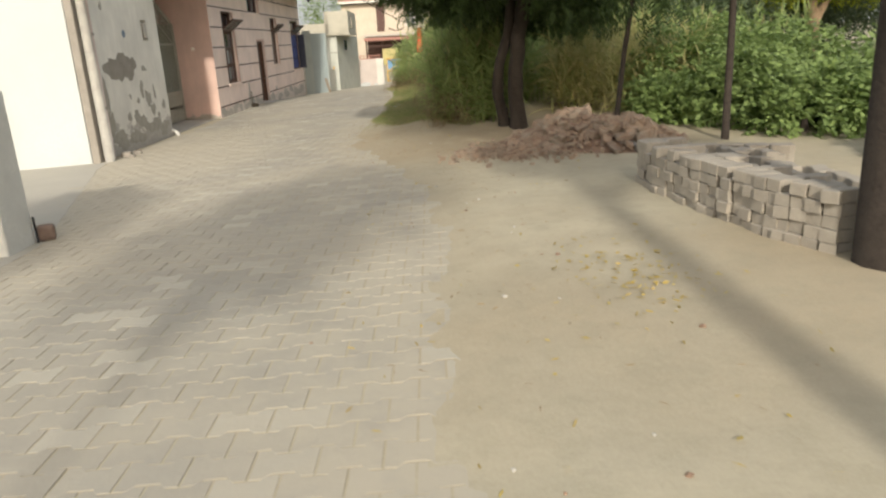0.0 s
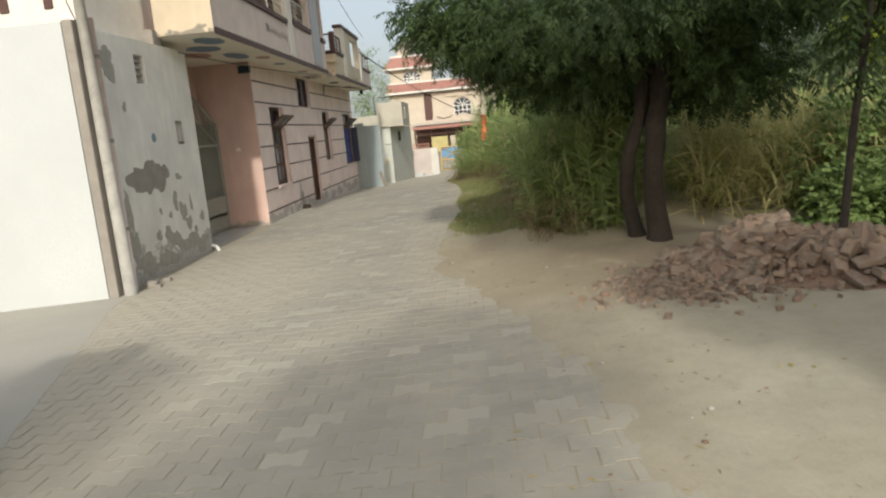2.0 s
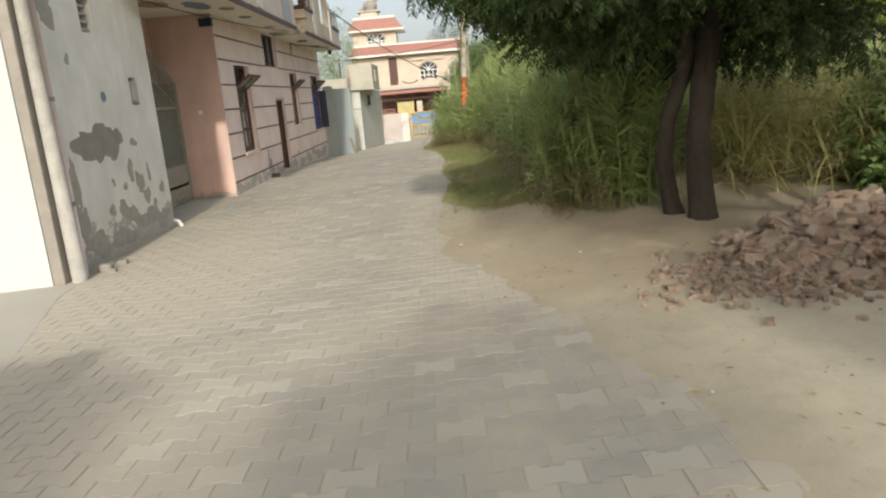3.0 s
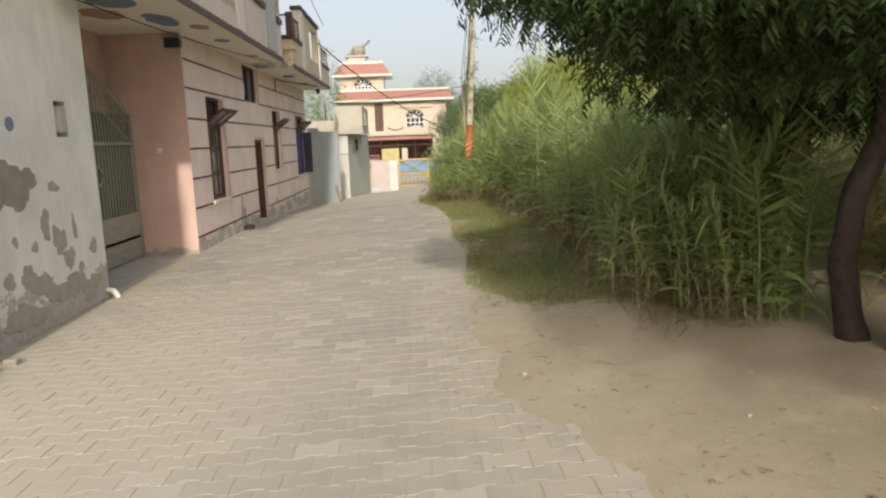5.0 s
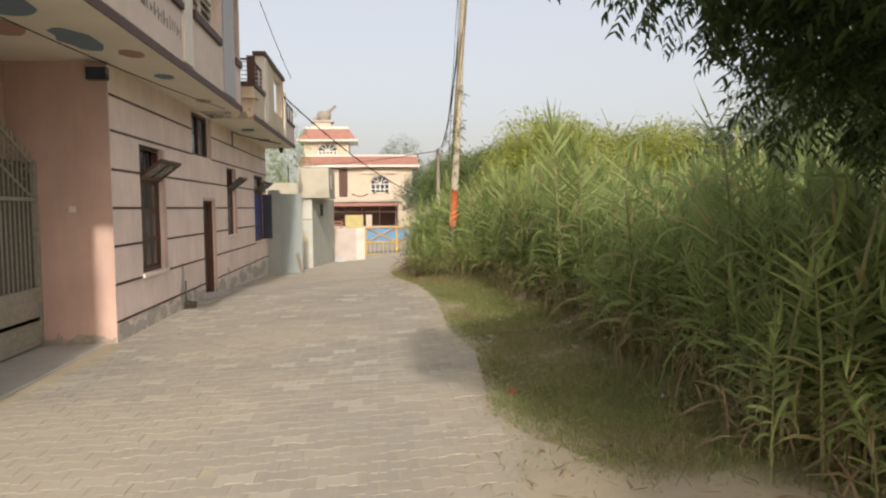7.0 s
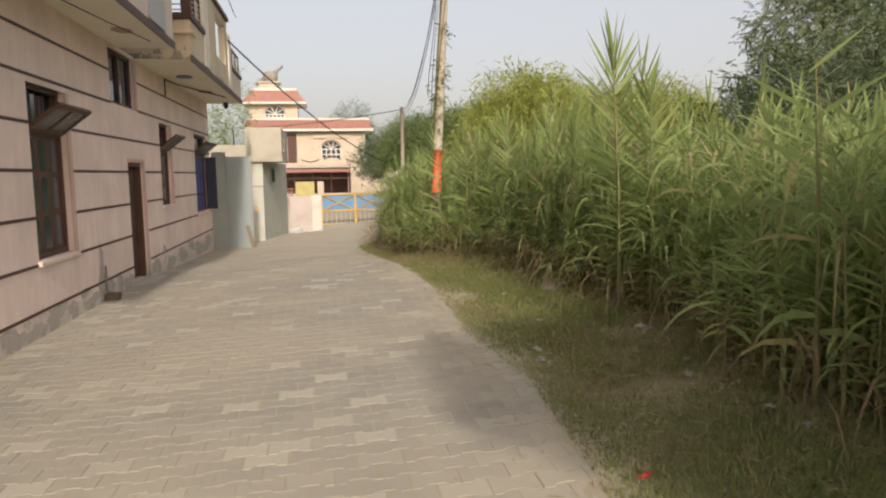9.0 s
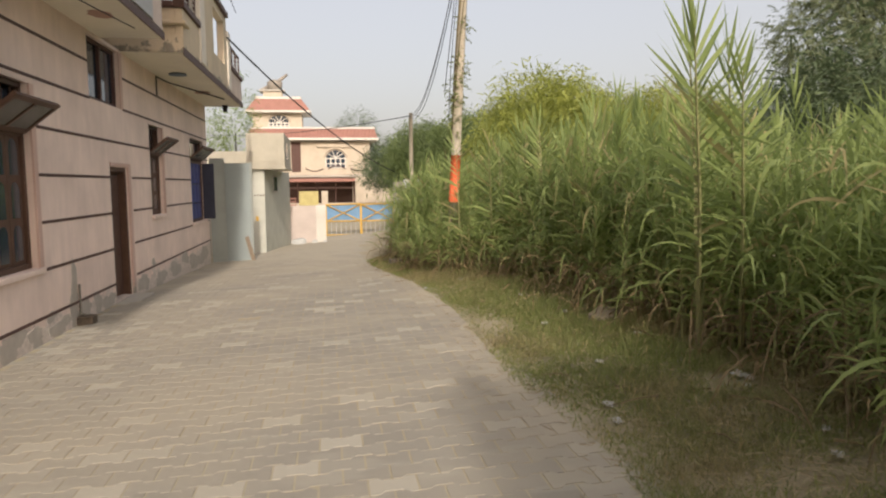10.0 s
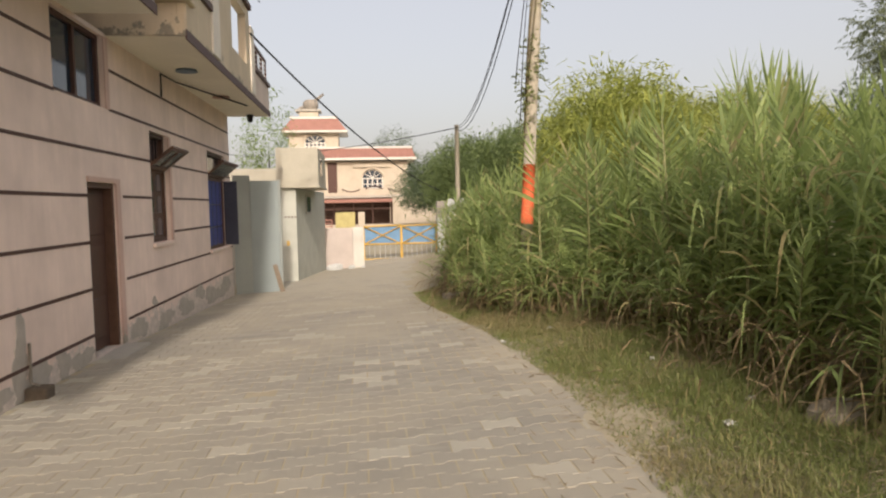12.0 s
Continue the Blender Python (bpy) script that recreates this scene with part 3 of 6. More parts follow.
    part("coping", box(cx - 0.13, cx + 0.04, 20.8, 22.92, 4.352, 4.44, 0.008), M_BROWN, c)
    rail(c, cx - 0.05, 20.85, 22.85, 4.44, 4.95, M_BROWN, 4, 5)
    part("roof_slab", box(-10, -6.0, 15.6, 22.8, 3.76, 3.9), M_SOFFIT, house)
    part("roof_slab", box(-10, -6.31, 5.6, 15.6, 3.76, 3.9), M_SOFFIT, house)
    for y in (17.5, 20.0):
        bm = bmesh.new()
        bmesh.ops.create_cone(bm, cap_ends=True, segments=14, radius1=0.16, radius2=0.14, depth=0.03, matrix=Matrix.Translation((-4.05, y, 3.706)))
        part("lamp_rose", bm, M_SBLUE if y < 19 else M_SRED, c)
    bm = bmesh.new()
    bmesh.ops.create_cone(bm, cap_ends=True, segments=10, radius1=0.05, radius2=0.08, depth=0.16, matrix=Matrix.Translation((-3.95, 22.6, 3.64)))
    part("ceiling_lamp", bm, M_CABLE, c)
    part("conduit", tube([(FX + 0.03, 17.6, 3.35), (FX + 0.03, 17.6, 3.68), (FX + 0.1, 18.2, 3.66), (-3.75, 21.0, 3.69)], 0.014, 6), M_CABLE, house)


M_CREAMPINK = plain("cream_pink_render", (0.72, 0.60, 0.53), 0.75, 2.0)
M_WEATHER = peeling("weathered_cream", (0.64, 0.54, 0.40), (0.30, 0.27, 0.22), 3.6, 0.7)
balconies()


def graffiti():
    # faded hand lettering on the parapet, unreadable
    g = part("faded_lettering", box(-3.648, -3.645, 8.7, 8.85, 4.18, 4.34), M_WRITE, house)
    rnd = random.Random(5)
    y = 8.9
    while y < 10.3:
        w = rnd.uniform(0.05, 0.12)
        part("faded_lettering", box(-3.648, -3.645, y, y + w * 0.35, 4.16 + rnd.uniform(-0.02, 0.03), 4.30 + rnd.uniform(-0.03, 0.04)), M_WRITE, house)
        if rnd.random() < 0.6:
            part("faded_lettering", box(-3.648, -3.6455, y, y + w, 4.22, 4.245), M_WRITE, house)
        y += w + 0.04


graffiti()
part("number_plate", box(-5.02, -4.93, 9.862, 9.871, 1.80, 1.88, 0.003), M_CREAM, house)


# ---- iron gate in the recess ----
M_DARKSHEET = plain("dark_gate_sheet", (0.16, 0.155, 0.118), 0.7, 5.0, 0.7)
def iron_gate():
    g = thing("iron_gate", "closed grey green iron double gate with an arched top", "gate")
    x, y0, y1, zb = -5.42, 6.75, 9.86, 0.06
    ym = (y0 + y1) / 2
    top = lambda y: 2.45 + 0.55 * math.cos(min(abs(y - ym) / (y1 - ym), 1) * math.pi / 2 * 1.05) ** 1.2 if abs(y - ym) < (y1 - ym) * 0.95 else 2.46
    for s, a, b in ((-1, y0, ym - 0.01), (1, ym + 0.01, y1)):
        leaf = part("gate_leaf", box(x - 0.03, x + 0.03, a, a + 0.06, zb, top(a + 0.03), 0.006), M_IRON, g)
        part("stile", box(x - 0.03, x + 0.03, b - 0.06, b, zb, top(b - 0.03), 0.006), M_IRON, leaf)
        for z in (zb + 0.02, zb + 0.34, zb + 0.72, 1.95):
            part("cross_rail", box(x - 0.022, x + 0.022, a + 0.06, b - 0.06, z, z + 0.05, 0.004), M_IRON, leaf)
        part("kick_plate", box(x - 0.008, x + 0.008, a + 0.06, b - 0.06, zb + 0.05, zb + 0.72), M_IRON, leaf)
        for k in range(5):
            part("slat", box(x + 0.008, x + 0.022, a + 0.08, b - 0.08, zb + 0.10 + 0.12 * k, zb + 0.15 + 0.12 * k, 0.004), M_IRON, leaf)
        n = 13
        for k in range(n):
            y = a + 0.06 + (k + 0.5) * (b - a - 0.12) / n
            part("bar", tube([(x, y, zb + 0.77), (x, y, top(y))], 0.010, 6), M_IRON, leaf)
            part("spike", tube([(x, y, top(y)), (x, y, top(y) + 0.05), (x, y, top(y) + 0.13)], [0.012, 0.02, 0.002], 6), M_IRON, leaf)
        part("arch_rail", tube([(x, a + t * (b - a), top(a + t * (b - a))) for t in np.linspace(0.01, 0.99, 14)], 0.022, 6), M_IRON, leaf)
        part("arch_rail", tube([(x, a + t * (b - a), top(a + t * (b - a)) - 0.45) for t in np.linspace(0.04, 0.96, 14)], 0.016, 6), M_IRON, leaf)
        for k in range(4):
            yy = a + (b - a) * (k + 0.8) / 4.6
            zz = top(yy) - 0.22
            part("scroll", tube([(x, yy + 0.12 * math.cos(q) * (1 - q / 12), zz + 0.15 * math.sin(q) * (1 - q / 12)) for q in np.linspace(0, 9, 20)], 0.008, 5), M_IRON, leaf)
        yc = ym + s * 0.10
        part("ring", tube([(x + 0.03, yc + 0.13 * math.cos(q), 1.5 + 0.13 * math.sin(q)) for q in np.linspace(0, 2 * math.pi, 18)], 0.012, 6), M_IRON, leaf)
        part("latch", box(x + 0.02, x + 0.06, yc - 0.06, yc + 0.06, 1.32, 1.37, 0.008), M_STEEL, leaf, "bright metal latch")
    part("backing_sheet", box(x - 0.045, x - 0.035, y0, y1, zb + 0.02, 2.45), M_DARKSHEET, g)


iron_gate()
setting(part("gate_apron", box(-5.75, -4.60, 6.5, 9.87, -0.3, 0.056, 0.01), M_CONCRETE), "cement ramp in front of the gate", "pavement")
setting(part("wall_recess", box(-6.2, -5.76, 6.3, 9.9, -0.3, 3.75), M_SALMON), "plaster wall behind the gate", "wall")

# ---- old grey wall, pole and pipe, white building ----
GX = -4.56
M_DAMP = plain("damp_plaster", (0.42, 0.395, 0.34), 0.68, 9.0, 0.92, bump=0.5)
grey = thing("old_wall", "grey cream plastered wall with peeling damp patches", "wall", kind="structure")
wall_x("wall_face", GX, 0.22, 3.12, 6.50, -0.3, 3.62, [(4.53, 4.86, 2.97, 3.39), (5.66, 5.92, 2.03, 2.42)], M_GREYWALL, grey)
part("wall_side", box(-5.75, GX - 0.221, 6.3, 6.49, -0.3, 3.62), M_GREYWALL, grey)
# dark sheet painted as the shade behind the vent slats
part("vent_back", box(GX - 0.20, GX - 0.19, 4.50, 4.89, 2.94, 3.42), M_GLASS_SHADE, grey)
for k in range(4):
    part("vent_slat", box(GX - 0.15, GX - 0.05, 4.535, 4.855, 3.0 + 0.1 * k, 3.03 + 0.1 * k, 0, None), M_CONCRETE, grey)
part("meter_niche", box(GX - 0.20, GX - 0.10, 5.66, 5.92, 2.03, 2.42), M_CEMENT, grey)
part("meter_box", box(GX - 0.10, GX + 0.03, 5.70, 5.86, 2.08, 2.36, 0.01), M_CONCRETE, grey, "small grey electric meter box")


def patch(parent, x, cy, cz, ry, rz, mat, seed, lift=0.004):
    """A ragged flaked patch on a wall."""
    bm = bmesh.new()
    rnd = random.Random(seed)
    n = 34
    ph = [rnd.uniform(0, 6.3) for _ in range(5)]
    outer, inner = [], []
    for k in range(n):
        a = 2 * math.pi * k / n
        r = 1 + 0.22 * math.sin(2 * a + ph[0]) + 0.16 * math.sin(3 * a + ph[1]) + 0.10 * math.sin(7 * a + ph[2]) + 0.06 * math.sin(13 * a + ph[3]) + rnd.uniform(-0.05, 0.05)
        outer.append(bm.verts.new((x - 0.002, cy + ry * r * math.cos(a), cz + rz * r * math.sin(a))))
        inner.append(bm.verts.new((x + lift, cy + 0.97 * ry * r * math.cos(a), cz + 0.97 * rz * r * math.sin(a))))
    bm.faces.new(inner)
    for k in range(n):
        bm.faces.new((outer[k], outer[(k + 1) % n], inner[(k + 1) % n], inner[k]))
    bmesh.ops.recalc_face_normals(bm, faces=bm.faces)
    return part("flaked_patch", bm, mat, parent, "bare cement where the paint has flaked off")


for k, (cy, cz, ry, rz) in enumerate(((4.30, 1.56, 0.46, 0.26), (4.80, 1.52, 0.30, 0.18), (3.62, 1.10, 0.09, 0.36), (3.66, 0.60, 0.11, 0.30), (3.95, 0.30, 0.30, 0.16), (5.20, 1.12, 0.10, 0.14), (5.45, 0.92, 0.12, 0.18), (5.62, 0.70, 0.10, 0.14), (5.80, 1.02, 0.04, 0.14),
                                       (5.45, 1.50, 0.12, 0.05), (4.80, 0.62, 0.14, 0.14), (5.05, 0.50, 0.22, 0.13), (4.45, 0.66, 0.07, 0.10), (5.55, 0.38, 0.34, 0.14), (6.05, 0.28, 0.24, 0.14), (4.65, 0.26, 0.34, 0.14), (4.62, 1.02, 0.04, 0.05), (4.95, 0.92, 0.05, 0.06),
                                       (3.7, 3.2, 0.22, 0.2), (4.0, 2.6, 0.05, 0.06), (6.2, 0.75, 0.07, 0.10), (5.85, 0.55, 0.06, 0.07))):
    patch(grey, GX, cy, cz, ry, rz, M_CEMENT if k < 2 else M_DAMP, k + 1, 0.003 + 0.0003 * k)
bm = bmesh.new()
bmesh.ops.create_cone(bm, cap_ends=True, segments=16, radius1=0.07, radius2=0.07, depth=0.006, matrix=Matrix.Translation((GX + 0.004, 4.78, 2.15)) @ Matrix.Rotation(radians(90), 4, "Y"))
part("painted_mark", bm, M_SBLUE, grey, "small faded blue painted mark")
part("block", box(GX - 0.22, GX - 0.02, 5.35, 5.65, 3.622, 3.86, 0.01), M_CEMENT, grey)
part("wall_end", box(-4.66, GX + 0.03, 2.93, 3.118, -0.3, 3.66, 0.01), M_CEMENT, grey, "bare cement wall end")

M_FLAKE = plain("bare_plaster", (0.50, 0.455, 0.40), 0.72, 7.0, 0.9, bump=0.5)
for k, (cy, cz, ry, rz) in enumerate(((10.25, 0.17, 0.22, 0.10), (10.8, 0.14, 0.16, 0.09), (11.35, 0.2, 0.2, 0.12), (11.9, 0.16, 0.14, 0.10), (12.35, 0.3, 0.12, 0.05), (12.55, 0.14, 0.2, 0.09), (13.05, 0.42, 0.09, 0.32), (13.3, 0.18, 0.22, 0.13),
                                       (13.9, 0.2, 0.12, 0.12), (14.35, 0.14, 0.18, 0.10), (16.2, 0.14, 0.2, 0.14), (16.9, 0.4, 0.07, 0.06), (17.4, 0.05, 0.3, 0.12), (18.6, 0.08, 0.3, 0.14), (19.6, 0.2, 0.22, 0.12), (20.6, 0.02, 0.4, 0.16), (21.8, 0.05, 0.35, 0.18))):
    patch(house, FX, cy, cz, ry * 1.45, rz * 1.1, M_FLAKE, 50 + k, 0.0025 + 0.0004 * k)
upper = thing("upper_house", "cream upper storey with slotted parapet behind the wall", "house", kind="structure")
part("wall", box(-13, -4.75, 3.6, 5.5, 3.4, 6.4), M_CREAM, upper)
for k in range(11):
    part("slot", box(-5.22 - 0.62 * k, -5.10 - 0.62 * k, 3.575, 3.599, 3.95, 5.6), M_BROWN, upper)

white = thing("white_building", "bright whitewashed building wall facing the lane", "building", kind="structure")
part("wall", box(-13, -4.665, 2.92, 3.2, -0.3, 3.64, 0.004), M_WHITE, white)
part("wall", box(-13, -12.8, -9, 2.919, -0.3, 3.64), M_WHITE, white)


def build_apron():
    bm = bmesh.new()
    edge = lambda y: float(np.interp(y, (-9.5, -2.6, 2.3, 2.91), (-2.4, -2.55, -4.28, -4.35)))
    ys = np.linspace(-9.5, 2.91, 40)
    rows = []
    for y in ys:
        xs = np.linspace(-12.8, edge(y) + 0.008 * math.sin(y * 9), 30)
        rows.append([bm.verts.new((x, y, float(ground_base(x, y)) + 0.005)) for x in xs])
    for r0, r1 in zip(rows, rows[1:]):
        for k in range(29):
            bm.faces.new((r0[k], r0[k + 1], r1[k + 1], r1[k]))
    rim = bmesh.ops.extrude_edge_only(bm, edges=[e for e in bm.edges if e.is_boundary])
    for q in rim["geom"]:
        if isinstance(q, bmesh.types.BMVert):
            q.co.z -= 0.06
    bmesh.ops.recalc_face_normals(bm, faces=bm.faces)
    setting(part("apron", bm, M_APRON), "pale cement apron beside the lane", "pavement")


M_APRON = plain("apron_cement", (0.435, 0.41, 0.35), 0.88, 1.2, 0.9, bump=0.3)
build_apron()

M_OLDPOLE = plain("weathered_pole_cement", (0.44, 0.42, 0.375), 0.62, 5.0, 0.9, bump=0.4)
pole = thing("cement_pole", "weathered round cement pole with cables beside the wall", "pole", at=(-4.40, 3.02, 0))
part("shaft", tube([(0, 0, -0.2), (-0.02, 0, 2.2), (-0.05, 0.02, 4.6)], [0.085, 0.075, 0.062], 14), M_OLDPOLE, pole)
part("cable", tube([(-0.10, -0.05, 4.5), (-0.22, 0.05, 3.9), (-0.1, 0.09, 3.45), (-0.03, 0.09, 3.2)], 0.008, 5), M_CABLE, pole)
part("cable", tube([(-0.02, -0.08, 4.4), (-0.25, -0.2, 4.1), (-0.5, -0.1, 4.3)], 0.006, 5), M_CABLE, pole)
pipe = thing("drain_pipe", "pale pink plastic drain pipe running down the wall", "pipe", at=(-4.49, 3.30, 0))
part("pipe", tube([(0, 0, 0.02), (0, 0, 3.72)], 0.052, 14), M_PIPE, pipe)
for z in (0.9, 2.1, 3.2):
    part("clamp", tube([(0, 0, z), (0, 0, z + 0.05)], 0.06, 14), M_CEMENT, pipe)

M_POST = plain("pale_cement_render", (0.64, 0.635, 0.585), 0.8, 3.0, 0.9, bump=0.3)
post = thing("gate_post", "cement rendered gate post with chipped edges", "post", at=(0, 0, 0))
part("shaft", box(-3.05, -2.66, -2.95, -2.50, -0.2, 1.53, 0.02), M_POST, post)
part("shaft", box(-3.6, -3.051, -2.85, -2.6, -0.2, 1.50, 0.015), M_POST, post)
for k, (z, r) in enumerate(((0.55, 0.018), (0.75, 0.03), (0.92, 0.016), (1.12, 0.024), (1.3, 0.016), (0.4, 0.025))):
    part("chipped_spot", box(-2.672, -2.655, -2.953, -2.945 + 0.01 * (k % 2), z - r * 1.5, z + r * 1.5, 0.003), M_WHITEPAINT, post, "pale chip on the corner")
M_RAWBRICK = plain("dusty_brick", (0.21, 0.15, 0.12), 0.65, 12.0, 0.92, bump=0.6)
lump = thing("broken_brick", "broken brown brick lying by the post", "brick", at=(-2.60, -2.42, float(ground_z(-2.60, -2.42)) + 0.05), rz=25)
part("brick", box(-0.08, 0.08, -0.06, 0.06, -0.05, 0.10, 0.03), M_RAWBRICK, lump)
part("stake", tube([(-0.07, -0.08, -0.05), (-0.075, -0.08, 0.20)], 0.012, 6), M_CABLE, lump)
for (x, y), s in (((-4.30, 3.45), 0.09), ((-4.22, 3.75), 0.06), ((-4.15, 3.3), 0.05)):
    st = thing("rubble_piece", "piece of broken brick at the wall's foot", "brick", at=(x, y, float(ground_z(x, y))))
    part("brick", box(-s, s, -s * 0.7, s * 0.7, -0.01, s, s * 0.25), M_CEMENT, st)
stub = thing("drain_outlet", "short white drain outlet at the wall corner", "pipe", at=(-4.5, 6.45, 0.08))
part("pipe", tube([(-0.08, 0, 0.08), (0.02, 0, 0.06), (0.07, 0, -0.03)], 0.035, 10), M_WHITEPAINT, stub)
M_SILT = plain("damp_silt", (0.15, 0.12, 0.09), 0.6, 14.0, 0.9, bump=0.5)
gully = thing("drain_gully", "small dirty cement drain at the house wall", "drain", at=(-4.33, 13.15, 0.09))
part("basin", box(-0.14, 0.05, -0.09, 0.09, -0.05, 0.07, 0.02), M_SILT, gully)
part("pipe", tube([(-0.12, 0.02, 0.45), (-0.12, 0.02, 0.10), (-0.05, 0.02, 0.07)], 0.014, 8), M_CEMENT, gully)

M_PALEGREEN = plain("pale_green_wash", (0.53, 0.545, 0.485), 0.75, 2.2, 0.9)
M_BOX = plain("weathered_box_render", (0.48, 0.455, 0.375), 0.75, 2.0, 0.9)
M_PINKWASH = plain("pinkish_whitewash", (0.60, 0.53, 0.49), 0.8, 2.0, 0.9)
# ---- sheet gate, grey outbuilding, white wall, yellow gate ----
M_SHEETBLUE = plain("bluish_sheet_paint", (0.31, 0.365, 0.37), 0.85, 1.6, 0.6, 0.1)
sheet = thing("sheet_gate", "pale grey green metal sheet gate standing upright", "gate")
part("sheet", box(-4.46, -4.08, 23.0, 23.03, -0.30, 2.42, 0.004), M_SHEET, sheet)
part("sheet", box(-4.075, -3.45, 22.95, 22.98, -0.30, 2.29, 0.004), M_SHEETBLUE, sheet, "bluish grey sheet leaf")
for z in (0.1, 1.1, 2.1):
    part("seam", box(-4.07, -3.455, 22.943, 22.949, z, z + 0.03), M_SHEETBLUE, sheet)
part("post", box(-3.445, -3.40, 22.95, 23.0, -0.30, 2.30, 0.004), M_SHEET, sheet)
M_STICKWOOD = plain("weathered_plank", (0.27, 0.215, 0.16), 0.65, 12.0, 0.9)
plank = thing("leaning_plank", "weathered wooden plank leaning on the sheet gate", "plank", at=(-3.42, 22.9, -0.22))
part("plank", box(-0.05, 0.05, -0.02, 0.02, -0.05, 0.62, 0.004, Matrix.Rotation(radians(-14), 4, "Y")), M_STICKWOOD, plank)
outb = thing("outbuilding", "grey cement outbuilding with an overhanging upper box", "building")
part("pillar", box(-3.93, -3.37, 26.3, 26.8, -0.9, 2.19, 0.01), M_PALEGREEN, outb)
turned = Matrix.Translation((-3.37, 26.81, 0)) @ Matrix.Rotation(radians(-5.2), 4, "Z")
part("side_wall", box(-0.25, 0.0, 0.0, 5.0, -0.9, 2.19, 0, turned), M_PALEGREEN, outb)
part("ventilator", box(0.002, 0.03, 1.2, 2.0, 1.45, 2.05, 0.005, turned), M_CONCRETE, outb)
# dark sheet on a solid panel, painted as the ventilator's inner shade
part("ventilator", box(0.031, 0.036, 1.28, 1.92, 1.52, 1.98, 0, turned), M_GLASS_SHADE, outb, "dark sheet as the shaded ventilator opening")
part("canopy", box(-3.95, -2.70, 26.15, 29.9, 2.20, 2.261, 0.01), M_BOX, outb, "thin cement canopy slab")
part("plaster_panel", box(-3.72, -2.95, 26.235, 26.249, 2.42, 3.16, 0.004), M_BOX, outb)
part("recess_wall", box(-5.4, -3.91, 26.6, 26.9, -0.9, 2.26), M_CONCRETE, outb)
part("upper_box", box(-3.88, -2.74, 26.25, 29.8, 2.262, 3.30, 0.012), M_BOX, outb)
# dark sheet on the solid box, painted as a shaded window opening
part("window_opening", box(-2.742, -2.732, 27.0, 27.9, 2.55, 3.05), M_GLASS_SHADE, outb)
for k in range(4):
    part("lettering", box(-3.70 + 0.09 * k, -3.64 + 0.09 * k, 26.29, 26.298, 1.38, 1.43), M_WRITE, outb)
part("painted_mark", box(-3.66, -3.58, 26.29, 26.298, 0.62, 0.76), M_YELLOW, outb)
setting(part("wall_yard", box(-9, -3.95, 26.95, 27.15, -0.9, 2.78, 0.01), M_BOX), "weathered grey cream yard wall", "wall")
ww = thing("white_wall", "low whitewashed wall with a pile of rubble", "wall", kind="structure")
part("wall", box(-3.6, -1.58, 31.8, 32.0, -1.0, 0.90, 0.015), M_PINKWASH, ww)
part("pillar", box(-1.95, -1.56, 31.72, 32.05, -1.0, 0.92, 0.01), M_WHITEPAINT, ww)
for k in range(10):
    part("ridge", box(-1.93, -1.60, 31.70, 31.719, -0.45 + 0.13 * k, -0.40 + 0.13 * k), M_WHITEPAINT, ww)


def yellow_gate():
    g = thing("lane_gate", "yellow framed two leaf gate with blue sheet panels", "gate")
    y, zb, zt = 35.3, -0.52, 0.82
    for x0, x1 in ((-1.56, -0.06), (-0.02, 1.40)):
        leaf = part("gate_leaf", tube([(x0, y, zb), (x0, y, zt), (x1, y, zt + 0.03), (x1, y, zb), (x0, y, zb)], 0.04, 8), M_YELLOW, g)
        zm = zb + 0.62
        part("rail", tube([(x0, y, zm), (x1, y, zm)], 0.035, 8), M_YELLOW, leaf)
        part("brace", tube([(x0, y - 0.03, zm), (x1, y - 0.03, zt)], 0.025, 6), M_YELLOW, leaf)
        part("brace", tube([(x0, y - 0.03, zt), (x1, y - 0.03, zm)], 0.025, 6), M_YELLOW, leaf)
        part("panel", box(x0, x1, y + 0.03, y + 0.04, zm, zt), M_MESHBLUE, leaf, "blue sheet panel")
        for k in range(6):
            xx = x0 + (k + 1) * (x1 - x0) / 7
            part("bar", tube([(xx, y, zb), (xx, y, zm)], 0.010, 5), M_WHITEPAINT, leaf)
    part("gate_post", box(1.45, 1.75, y - 0.15, y + 0.15, -1.0, 1.1, 0.01), M_WHITE, g)
    side = thing("whitewashed_pier", "whitewashed masonry pier and wall beside the lane gate", "wall", kind="structure")
    part("pier", box(1.5, 1.95, y + 0.5, y + 0.9, -1.0, 1.8, 0.02), M_CEMENT, side)
    part("wall", box(1.96, 4.5, y + 0.6, y + 0.8, -1.0, 1.9, 0.02), M_WHITE, side)


yellow_gate()


M_PALEYELLOW = plain("pale_yellow_paint", (0.50, 0.44, 0.20), 0.6, 1.5)


